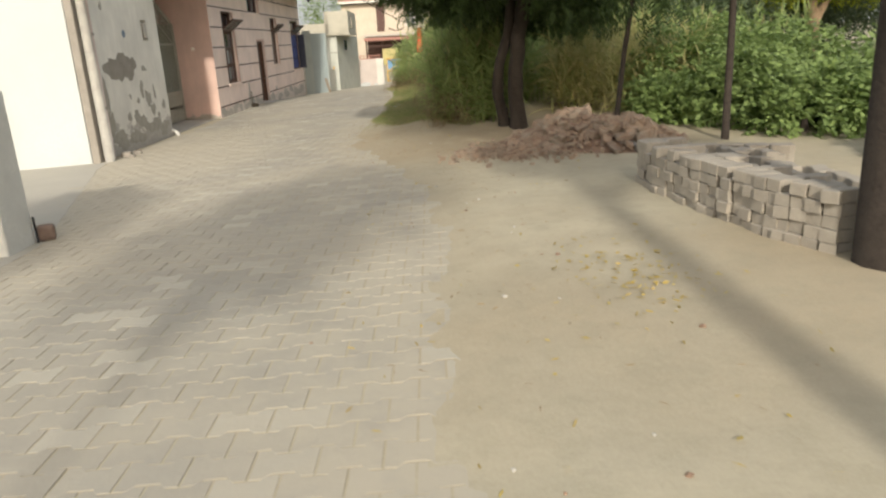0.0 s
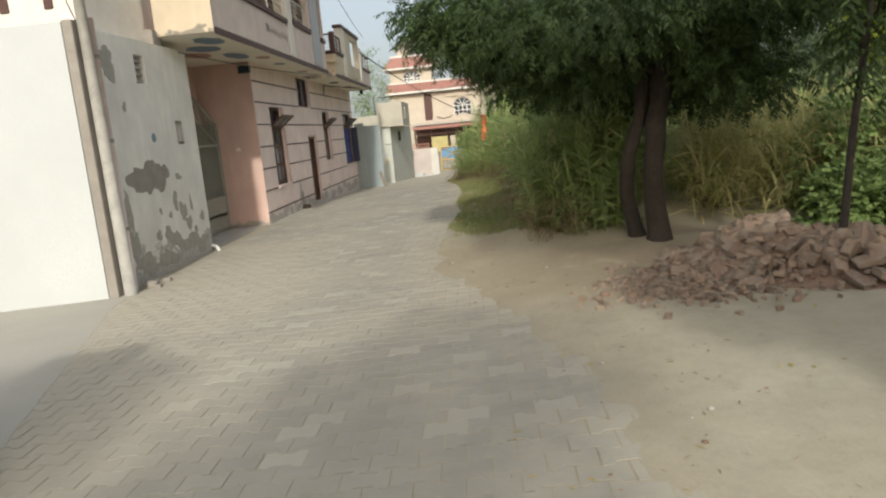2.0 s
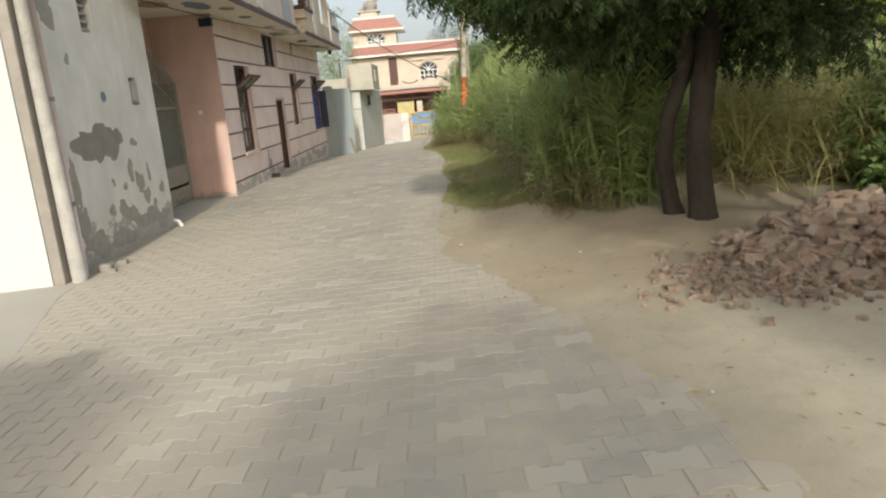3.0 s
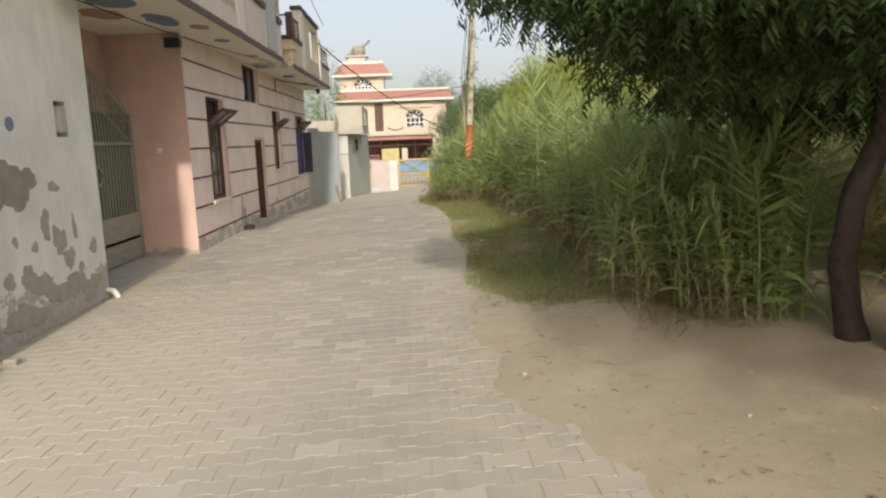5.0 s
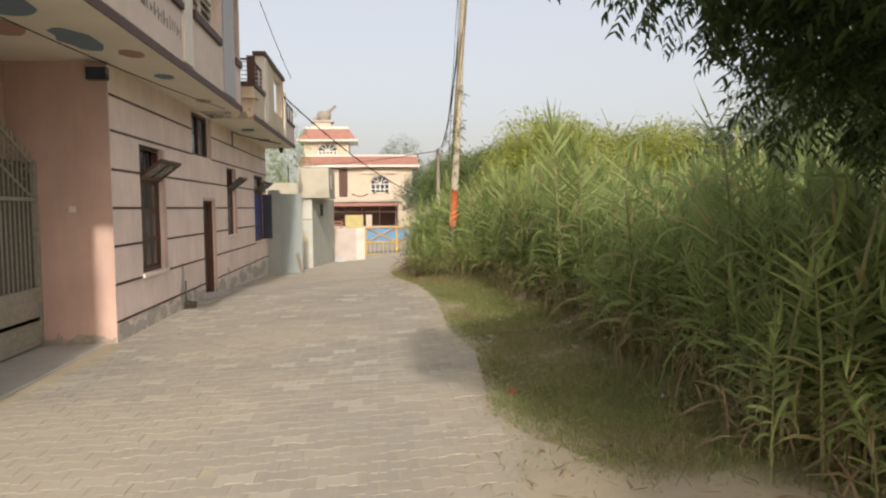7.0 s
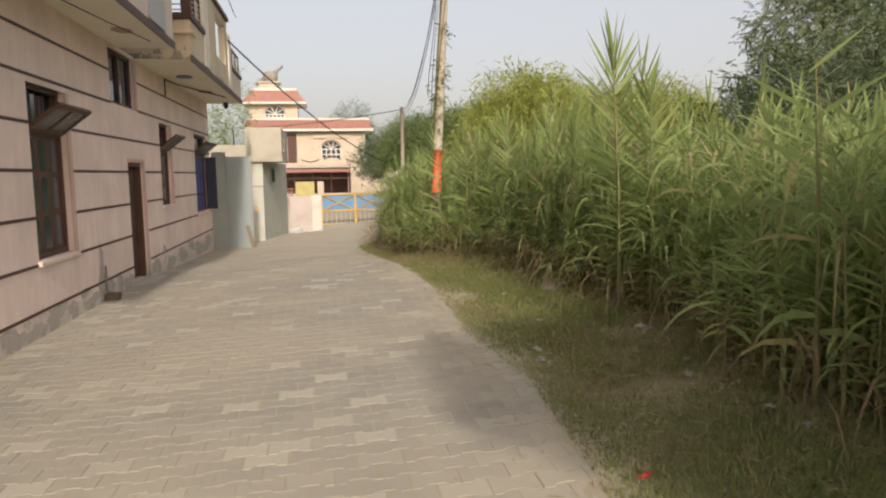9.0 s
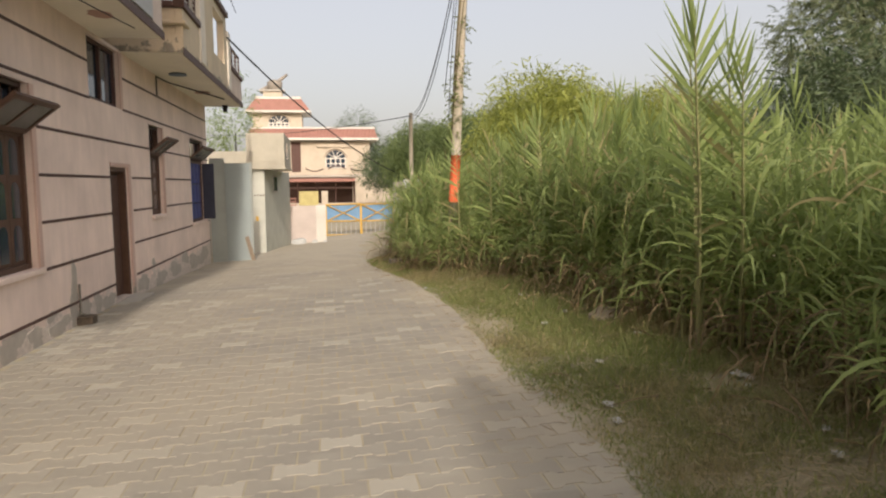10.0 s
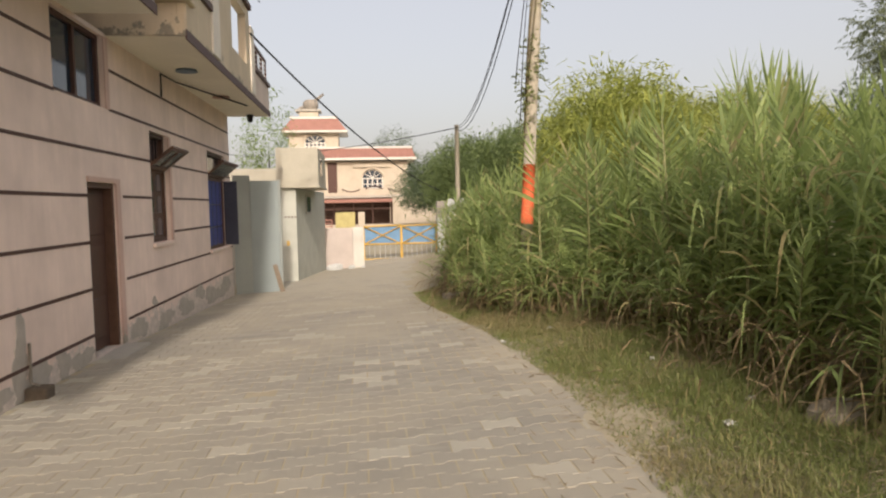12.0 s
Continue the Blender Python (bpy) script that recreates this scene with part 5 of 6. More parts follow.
    ob = scatter_mesh("young_reeds", REED_KINDS, np.stack((x2, y2, ground_z(x2, y2) - 0.02), -1), RNG.uniform(1.1, 1.9, 270), M_REED)
    tagged(ob, "green reeds growing among the dry tangle", "reeds", kind="stuff")
    tagged(raw_mesh("dry_reed_stand", V, F, M_DRYGREEN), "sunlit tangle of dry yellow reeds behind the tree", "reeds", kind="stuff")


M_DRYGREEN = foliage("dry_green_reed", (0.66, 0.56, 0.27), (0.30, 0.35, 0.12), None, 0.5)
build_reeds()


def build_grass():
    n = 270000
    y = 2.3 + 17.6 * RNG.random(n)
    x0, x1 = road_edge(y), reed_front(y)
    u = RNG.random(n)
    x = x0 - 0.24 + (x1 + 0.53 - x0) * u
    dens = (np.sin(x * 5 + y * 2.1) + np.sin(y * 3.7 - x * 2.2) + np.sin(y * 1.3 + 2 * x) * 1.2) * 0.16 + 0.78
    dens *= np.interp(x - x0, (-0.26, -0.1, 0.3), (0.55, 1.0, 1.3)) * np.interp(y, (2.3, 3.2, 5.0, 9), (0.5, 0.7, 1.0, 1.1)) * np.where(x - x0 < np.interp(y, (4.0, 5.6), (0.45, -0.3)), 0.06, 1.0)
    dens *= np.clip((y - np.interp(x, (0.2, 0.9, 1.6), (3.9, 3.5, 2.6))) / 0.5, 0, 1)
    for cx, cy, rx, ry in ((0.9, 6.95, 0.55, 0.28), (1.1, 8.3, 0.25, 0.2), (0.2, 11.0, 0.3, 0.5), (0.9, 13.6, 0.5, 0.25), (1.3, 6.2, 0.3, 0.25)):
        dens *= 1 - 0.9 * np.exp(-((x - cx) / rx) ** 2 - ((y - cy) / ry) ** 2)
    k = RNG.random(n) < dens
    x, y = x[k], y[k]
    n = len(x)
    L = RNG.uniform(0.06, 0.19, n) * np.interp(x - road_edge(y), (-0.2, 0.3, 1.2), (0.55, 1.0, 1.3)) * (1 + 0.35 * wave(x * 1.3, y * 1.1))
    base = np.stack((x, y, ground_z(x, y) - 0.005), -1)
    V, F = blade_set(RNG, base, unit(RNG.uniform(0, 6.28, n), RNG.uniform(0.4, 1.4, n)), L, RNG.uniform(0.0018, 0.0038, n), RNG.uniform(0.2, 1.2, n), 2)
    tagged(raw_mesh("verge_grass", V, F, M_GRASS), "short green grass with dry tufts on the verge", "grass", kind="stuff")
    n = 3800
    y = -7 + 26 * RNG.random(n) ** 0.55
    x = road_edge(y) + RNG.normal(0.3, 0.45, n)
    base = np.stack((x, y, ground_z(x, y) + 0.012), -1)
    V, F = blade_set(RNG, base, unit(RNG.uniform(0, 6.28, n), RNG.uniform(-0.05, 0.12, n)), RNG.uniform(0.03, 0.13, n) * np.where(y < 2.2, 0.45, 1.0), RNG.uniform(0.002, 0.005, n), RNG.uniform(0, 0.1, n), 2)
    tagged(raw_mesh("leaf_litter", V, F, M_DRY), "dry straw and leaf litter along the lane's edge", "litter", kind="stuff")


build_grass()


def straw():
    # pale dry straw trodden into the verge
    n = 2200
    y = np.where(RNG.random(n) < 0.6, RNG.normal(6.7, 0.75, n), RNG.uniform(4.2, 15, n))
    x = road_edge(y) + 0.05 + (reed_front(y) - road_edge(y)) * RNG.random(n) ** 0.8
    base = np.stack((x, y, ground_z(x, y) + 0.02 + 0.03 * RNG.random(n)), -1)
    V, F = blade_set(RNG, base, unit(RNG.uniform(0, 6.28, n), RNG.uniform(-0.1, 0.3, n)), RNG.uniform(0.04, 0.17, n), RNG.uniform(0.0015, 0.0035, n), RNG.uniform(0, 0.3, n), 3)
    tagged(raw_mesh("straw", V, F, M_STRAW), "pale dry straw lying in the grass", "straw", kind="stuff")


M_STRAW = foliage("straw", (0.58, 0.49, 0.32), (0.36, 0.29, 0.18), None, 0.3)
straw()


def yellow_leaves():
    n = 330
    k = RNG.random(n) < 0.6
    x = np.where(k, RNG.normal(2.25, 0.22, n), RNG.uniform(0.4, 3.0, n))
    y = np.where(k, RNG.normal(-4.9, 0.35, n), RNG.uniform(-7.5, 4.0, n))
    base = np.stack((x, y, ground_z(x, y) + 0.012), -1)
    V, F = blade_set(RNG, base, unit(RNG.uniform(0, 6.28, n), RNG.uniform(-0.05, 0.2, n)), RNG.uniform(0.02, 0.06, n), RNG.uniform(0.004, 0.011, n), RNG.uniform(0, 0.1, n), 2)
    tagged(raw_mesh("fallen_leaves", V, F, M_YLEAF), "yellow fallen leaves scattered on the sand", "leaves", kind="stuff")


M_YLEAF = foliage("fallen_leaf", (0.52, 0.40, 0.10), (0.34, 0.25, 0.09), None, 0.2)
yellow_leaves()


def leaf_spray(rng, kind):
    """A unit spray of leaves along one twig, pointing along +x."""
    if kind == "neem":
        n = 12
        t = np.repeat(np.linspace(0.1, 1, n // 2), 2)
        side = np.tile((1, -1), n // 2)
        base = np.stack((t, np.zeros(n), -0.25 * t ** 2), -1)
        az = side * rng.uniform(0.75, 1.1, n)
        V, F = blade_set(rng, base, unit(az, rng.uniform(-0.5, 0.0, n)), rng.uniform(0.28, 0.42, n), np.full(n, 0.055), np.full(n, 0.35), 2)
    elif kind == "broad":
        n = 7
        base = np.stack((np.linspace(0.1, 1, n), np.zeros(n), -0.1 * np.linspace(0, 1, n)), -1)
        V, F = blade_set(rng, base, unit(rng.uniform(-1.5, 1.5, n), rng.uniform(-0.3, 0.7, n)), rng.uniform(0.35, 0.55, n), np.full(n, 0.17), np.full(n, 0.3), 2)
    else:
        n = 12
        base = rng.normal(0, 0.4, (n, 3))
        V, F = blade_set(rng, base, unit(rng.uniform(0, 6.28, n), rng.uniform(-0.6, 0.9, n)), rng.uniform(0.4, 0.75, n), np.full(n, 0.12), np.full(n, 0.3), 1)
    return V, F


def crown(name, rng, blobs, count, size, kind, mat, parent=None, hollow=0.55):
    """Leaf sprays through a set of (x, y, z, rx, ry, rz) lobes, most near their outside."""
    kinds = [leaf_spray(rng, kind) for _ in range(8)]
    vol = np.array([b[3] * b[4] * b[5] for b in blobs]) ** 0.8
    pick = rng.choice(len(blobs), count, p=vol / vol.sum())
    Vs, Fs, off = [], [], 0
    for i in pick:
        b = blobs[i]
        d = rng.normal(0, 1, 3)
        d /= np.linalg.norm(d)
        r = hollow + (1.05 - hollow) * rng.random() ** 0.6
        p = np.array(b[:3]) + d * r * np.array(b[3:])
        V, F = kinds[int(rng.integers(8))]
        az = math.atan2(d[1], d[0]) + rng.normal(0, 0.7)
        el = np.clip(d[2] * 0.5 + rng.normal(-0.2, 0.35), -1.2, 1.0)
        c, s, ce, se = math.cos(az), math.sin(az), math.cos(el), math.sin(el)
        k = size * rng.uniform(0.7, 1.3)
        P = V * k
        Q = np.stack((P[:, 0] * ce - P[:, 2] * se, P[:, 1], P[:, 0] * se + P[:, 2] * ce), -1)
        Q = np.stack((Q[:, 0] * c - Q[:, 1] * s, Q[:, 0] * s + Q[:, 1] * c, Q[:, 2]), -1)
        Vs.append(Q + p)
        Fs.append(F + off)
        off += len(V)
    return raw_mesh(name, np.concatenate(Vs), np.concatenate(Fs), mat, parent)


def limb(rng, a, b, r0, r1, bend=0.15, n=7):
    a, b = np.array(a, float), np.array(b, float)
    side = rng.normal(0, bend, 3)
    t = np.linspace(0, 1, n)
    pts = [tuple(a + (b - a) * q + side * math.sin(math.pi * q) + rng.normal(0, 0.012, 3)) for q in t]
    return tube(pts, list(np.linspace(r0, r1, n)), 9)


def fine(pts, radii, n=26):
    """A finer run of points and radii along a bent stem."""
    P, t = np.array(pts, float), np.linspace(0, 1, len(pts))
    s = np.linspace(0, 1, n)
    return [tuple(float(np.interp(q, t, P[:, k])) for k in range(3)) for q in s], [float(np.interp(q, t, radii)) for q in s]


def neem_tree():
    rng = np.random.default_rng(3)
    z0 = float(ground_z(2.4, 1.95)) - 0.1
    t = thing("neem_tree", "dark twin trunked neem tree with drooping feathery leaves", "tree")
    part("trunk", tube(*fine([(2.42, 1.95, z0), (2.41, 1.95, 0.5), (2.36, 1.95, 0.9), (2.37, 1.96, 1.3), (2.43, 1.97, 1.8), (2.55, 2.0, 2.4), (2.66, 2.05, 3.2)], [0.165, 0.128, 0.114, 0.11, 0.108, 0.10, 0.08]), 14), M_BARK, t)
    part("trunk", tube(*fine([(2.26, 2.28, z0), (2.20, 2.28, 0.55), (2.12, 2.26, 0.95), (2.16, 2.22, 1.4), (2.30, 2.12, 1.85), (2.34, 2.1, 2.4), (2.1, 2.3, 3.2)], [0.125, 0.092, 0.083, 0.08, 0.078, 0.07, 0.055]), 14), M_BARK, t)
    for ob in t.children:
        for q in ob.data.vertices:
            c = q.co
            w = math.sin(c.z * 9 + c.x * 25) * 0.4 + math.sin(c.z * 4.3 + c.y * 40 + c.x * 30) * 0.6 + math.sin(c.x * 70 + c.y * 55 + c.z * 2) * 0.5
            c.x += 0.010 * w
            c.y += 0.010 * math.sin(c.z * 7 + c.x * 50)
    tips = [(0.6, 1.7, 3.6), (1.2, 3.2, 4.2), (3.6, 0.9, 3.6), (4.2, 2.6, 3.9), (2.3, 0.3, 4.0), (3.0, 3.6, 4.6), (0.9, 2.4, 2.9), (4.4, 1.6, 2.8), (2.4, 2.0, 4.8), (1.6, 0.8, 3.0), (3.4, 2.8, 2.9)]
    for p in tips:
        part("limb", limb(rng, (2.55, 2.05, rng.uniform(2.2, 3.1)), p, 0.05, 0.012), M_BARK, t)
    blobs = [(2.5, 2.0, 3.1, 1.7, 1.5, 0.45), (2.7, 1.5, 2.75, 1.3, 0.8, 0.3), (0.95, 2.0, 3.65, 1.05, 1.1, 0.85), (1.5, 1.0, 3.2, 1.1, 0.9, 0.8), (3.3, 1.2, 3.4, 1.0, 0.9, 0.8), (3.9, 2.5, 3.5, 0.9, 0.9, 0.7),
             (1.5, 3.0, 3.6, 1.2, 1.0, 0.9), (3.3, 3.1, 3.0, 1.2, 1.0, 0.9), (0.3, 1.8, 3.25, 0.65, 0.6, 0.4), (0.2, 1.9, 2.9, 0.55, 0.5, 0.33), (0.75, 1.9, 2.7, 0.6, 0.6, 0.33), (2.4, 2.6, 2.8, 1.3, 1.0, 0.5), (1.3, 1.8, 2.85, 1.0, 0.85, 0.6), (1.7, 1.9, 2.75, 0.9, 0.8, 0.4), (3.35, 1.9, 2.2, 0.5, 0.5, 0.45), (2.4, 3.6, 3.3, 1.5, 1.1, 0.9), (1.5, 3.5, 3.0, 0.9, 0.8, 0.55), (3.0, 3.3, 2.3, 1.0, 0.8, 0.5), (0.65, 3.1, 3.1, 0.85, 0.7, 0.5), (0.2, 2.9, 3.2, 0.6, 0.6, 0.42), (1.5, 3.1, 2.6, 0.9, 0.8, 0.55), (2.3, 3.6, 2.4, 0.9, 0.7, 0.5),
             (2.9, 1.3, 2.3, 0.45, 0.4, 0.3), (1.55, 1.6, 2.3, 0.5, 0.45, 0.28), (3.35, 1.4, 2.1, 0.4, 0.35, 0.3), (1.15, 2.0, 2.35, 0.45, 0.4, 0.25)]
    # a wide, low crown
    blobs = [(x, y, z - rz + min(rz, 0.33), rx, ry, min(rz, 0.33)) for x, y, z, rx, ry, rz in blobs]
    crown("crown", rng, blobs, 13500, 0.176, "neem", M_NEEM, t, 0.2)


neem_tree()


def slim_tree(x, y, lean, h, r, blobs, count, seed, label, mat=None):
    rng = np.random.default_rng(seed)
    z0 = float(ground_z(x, y)) - 0.05
    t = thing("slim_tree", label, "tree")
    top = (x + lean[0], y + lean[1], z0 + h)
    part("trunk", tube([(x, y, z0), (x + lean[0] * 0.3, y + lean[1] * 0.3, z0 + h * 0.4), top], [r, r * 0.85, r * 0.6], 10), M_BARK, t)
    for b in blobs[:4]:
        part("limb", limb(rng, (x + lean[0] * 0.7, y + lean[1] * 0.7, z0 + h * 0.75), b[:3], r * 0.5, 0.01), M_BARK, t)
    crown("crown", rng, blobs, count, 0.28, "neem", mat or M_NEEM, t, 0.2)


slim_tree(3.32, -0.18, (0.38, 0.1), 2.9, 0.036, [(3.7, -0.2, 2.75, 0.6, 0.6, 0.4), (3.75, -0.2, 2.2, 0.4, 0.4, 0.4), (3.3, 0.1, 3.2, 0.6, 0.6, 0.4)], 330, 21, "slender young tree growing out of the brick pile")
slim_tree(4.75, -0.1, (0.05, 0.2), 3.4, 0.05, [(4.6, 0.1, 3.3, 0.6, 0.6, 0.5), (4.9, 0.3, 3.8, 0.6, 0.6, 0.5), (4.3, 0.2, 2.7, 0.4, 0.4, 0.35)], 300, 22, "thin dark trunked tree behind the paver stack")
slim_tree(3.70, -5.0, (-0.12, 0.1), 4.4, 0.19, [(2.4, -5.6, 5.0, 1.1, 1.2, 0.8), (1.5, -5.3, 5.2, 1.0, 1.1, 0.7)], 800, 23, "thick rough trunk beside the paver stack")

slim_tree(2.82, -10.6, (0.05, 0.0), 5.0, 0.17, [(2.95, -10.4, 5.5, 0.8, 1.0, 0.4), (4.1, -10.5, 5.4, 1.0, 1.1, 0.45)], 1300, 24, "roadside tree whose shadow falls along the sand")
# unseen tree, added so that its crown shades the gate post and apron
slim_tree(-3.3, -12.2, (0.1, 0.3), 4.2, 0.12, [(-2.5, -12.3, 5.5, 0.9, 0.8, 0.75), (-3.1, -12.2, 5.4, 0.7, 0.8, 0.6)], 1100, 25, "unseen tree added to shade the gate post and apron")
# unseen tree added for shade on the lane; thin trunk casts little shadow
slim_tree(-0.4, -13.0, (0.3, 0.3), 4.6, 0.045, [(0.6, -11.6, 5.3, 1.1, 1.2, 0.7), (-0.3, -12.6, 5.0, 1.1, 1.2, 0.6)], 900, 26, "unseen tree added to shade the start of the lane")


def bright_tree():
    rng = np.random.default_rng(31)
    t = thing("acacia_tree", "sunlit yellow green tree with pale forked trunk", "tree")
    part("trunk", tube([(14.6, 16.5, -0.2), (14.5, 16.4, 1.8), (13.9, 16.3, 4.2)], [0.24, 0.18, 0.12], 10), M_PALEBARK, t)
    part("limb", tube([(14.5, 16.4, 1.7), (15.5, 16.3, 3.9)], [0.15, 0.09], 8), M_PALEBARK, t)
    crown("crown", rng, [(13.4, 16.3, 3.9, 1.9, 1.8, 1.5), (16.2, 16.5, 4.0, 2.2, 2.0, 1.7), (14.6, 16.0, 5.8, 2.4, 2.0, 1.4), (12.6, 16.4, 4.9, 1.2, 1.2, 1.0)], 6500, 0.34, "broadleaf", M_BRIGHTLIME, t, 0.3)


M_PALEBARK = plain("pale_bark", (0.34, 0.24, 0.15), 0.6, 8.0, 0.9, bump=0.6)
M_BRIGHTLIME = foliage("lime_leaves", (0.52, 0.58, 0.06), (0.32, 0.40, 0.05), None, 0.55)
bright_tree()


def shrub(name, label, blobs, count, size, kind, mat, seed):
    rng = np.random.default_rng(seed)
    t = thing(name, label, "bush" if name == "bush" else "tree")
    b = blobs[0]
    part("trunk", tube([(b[0], b[1], float(ground_z(b[0], b[1])) - 0.1), (b[0], b[1], b[2])], [0.07 * b[3] + 0.03, 0.02], 8), M_BARK, t)
    crown("crown", rng, blobs, count, size, kind, mat, t, 0.35)


for i, (x, y, h, w) in enumerate(((7.0, 0.0, 0.55, 0.9), (7.2, 0.6, 0.75, 1.3), (6.8, 2.4, 0.8, 1.0), (8.2, 1.6, 0.85, 1.4), (7.6, -1.4, 0.65, 1.1), (6.4, -2.0, 0.45, 0.7), (9.6, 0.6, 0.9, 1.5), (6.7, 3.2, 1.0, 1.2), (6.8, -3.4, 0.6, 1.0), (8.8, -3.2, 0.8, 1.3), (6.1, 2.4, 0.9, 0.8), (5.5, 1.2, 0.75, 0.7), (5.1, 2.9, 0.95, 0.7), (5.7, 3.7, 1.1, 0.8), (4.6, 1.9, 0.5, 0.45), (5.9, 0.2, 0.6, 0.7))):
    shrub("bush", "leafy green bush with broad leaves behind the pavers", [(x, y, 0.3 + h * 0.6, w, w, h), (x + 0.5, y + 0.4, 0.3 + h * 0.9, w * 0.7, w * 0.7, h * 0.7)], 950, 0.18, "broad", M_BUSH, 40 + i)

for i, (x, y, z, r) in enumerate(((4.4, 22.5, 2.75, 1.9), (7.4, 28, 3.2, 2.3), (9.8, 26, 3.0, 2.2), (12.0, 32, 3.2, 2.8), (5.6, 27, 3.0, 2.0))):
    shrub("acacia", "round sunlit green acacia behind the reeds", [(x, y, z, r, r, 1.9), (x - r * 0.5, y - 0.6, z - 0.6, r * 0.7, r * 0.7, 1.3), (x + r * 0.6, y - 0.4, z - 0.3, r * 0.7, r * 0.7, 1.4)], 2500, 0.40, "acacia", M_BRIGHT, 60 + i)
for i, (x, y, z, r) in enumerate(((7, 60, 3.5, 4.5), (14, 52, 3.5, 4.5), (20, 46, 4, 4.5), (24, 36, 4.5, 5), (16, 20, 3.4, 3.2), (9.5, 16, 3.0, 2.6), (18, 8, 4, 4), (15, 4, 3.6, 3), (5.0, 66, 3.6, 3.2), (11.0, 70, 4.5, 4), (2.2, 90, 6.5, 3.0), (-6.5, 45, 4.7, 1.5))):
    shrub("far_tree", "hazy green tree in the distance", [(x, y, z, r, r, z * 0.7), (x - r * 0.6, y, z * 0.8, r * 0.7, r * 0.7, z * 0.5), (x + r * 0.6, y, z * 0.7, r * 0.7, r * 0.7, z * 0.5)], 1150 if x > 0 else 300, max(0.17 * r, 0.38) * (1.0 if x > 0 else 1.25), "acacia", M_FAR if x > 0 else M_BUSH, 80 + i)

M_MID = foliage("shaded_tree_leaves", (0.23, 0.30, 0.115), (0.13, 0.18, 0.07), None, 0.35)
for i, (x, y, z, r) in enumerate(((4.3, 33, 2.8, 1.7), (3.4, 40, 3.2, 2.0), (6.8, 40, 3.6, 2.6))):
    shrub("roadside_tree", "dark green leafy tree beyond the reeds", [(x, y, z, r, r, 1.7), (x - r * 0.5, y - 0.6, z - 0.7, r * 0.6, r * 0.6, 1.2), (x + r * 0.6, y - 0.4, z - 0.4, r * 0.7, r * 0.7, 1.3)], 2200, 0.36, "acacia", M_MID, 160 + i)

M_LACY = foliage("grey_green_leaves", (0.26, 0.30, 0.17), (0.15, 0.18, 0.10), None, 0.4)
rng9 = np.random.default_rng(97)
lacy = thing("tall_tree", "tall grey green tree with a loose crown beyond the reeds", "tree")
part("trunk", tube([(21.6, 30, -0.6), (21.4, 30, 3.5), (20.8, 30, 7.0)], [0.3, 0.24, 0.12], 9), M_BARK, lacy)
for tip in ((17.5, 30, 7.4), (19.0, 29.6, 6.2), (24.5, 30, 7.2), (22.8, 29.8, 9.0), (20.0, 30, 9.5)):
    part("limb", limb(rng9, (21.3, 30, 3.8), tip, 0.14, 0.03, 0.4), M_BARK, lacy)
crown("crown", rng9, [(18.6, 30, 7.6, 2.4, 2.0, 1.5), (20.2, 30, 6.2, 2.2, 2.0, 1.0), (22.5, 30, 8.6, 3.0, 2.4, 2.0), (24.5, 30, 6.4, 2.4, 2.0, 1.4), (19.8, 30, 9.6, 2.6, 2.0, 1.4), (17.6, 30, 6.6, 1.2, 1.2, 0.6)], 3000, 0.5, "neem", M_LACY, lacy, 0.15)

# green creeper climbing the utility pole
M_VINE = foliage("creeper_leaves", (0.30, 0.34, 0.13), (0.17, 0.20, 0.08), None, 0.35)
vine = thing("climbing_plant", "green creeper climbing the utility pole", "plant")
crown("leaves", np.random.default_rng(98), [(0.66 + 0.055 * z + dx, 16.27, z, r, r, 0.3) for z, dx, r in ((2.6, -0.03, 0.10), (3.05, -0.06, 0.15), (3.35, -0.03, 0.18), (3.7, 0.0, 0.15), (4.4, 0.03, 0.08))], 230, 0.085, "broad", M_VINE, vine, 0.2)

# ---- brick rubble pile and paver stack ----
def brick_material():
    m = Nodes("old_brick", 0.92, 0, 0.2)
    rnd = m.n("ObjectInfo").outputs["Random"]
    isl = m.n("NewGeometry").outputs["Random Per Island"]
    c = m.mix(m.math("FRACT", m.math("ADD", rnd, isl)), (0.22, 0.145, 0.105), (0.42, 0.305, 0.22))
    c = m.mix(m.math("MULTIPLY", m.noise(9, 5, 0.6, 0.40, 0.66), 0.75), c, (0.36, 0.315, 0.25))
    m.bump(m.math("ADD", m.noise(50, 5), m.noise(14, 4, offset=3)), 0.9, 0.012)
    return m.done(c)


M_BRICK = brick_material()


def pile_height(x, y):
    return 0.36 * np.exp(-((x - 2.9) / 0.58) ** 2 - ((y - 0.42) / 0.55) ** 2) + 0.27 * np.exp(-((x - 3.5) / 0.5) ** 2 - ((y + 0.22) / 0.42) ** 2)


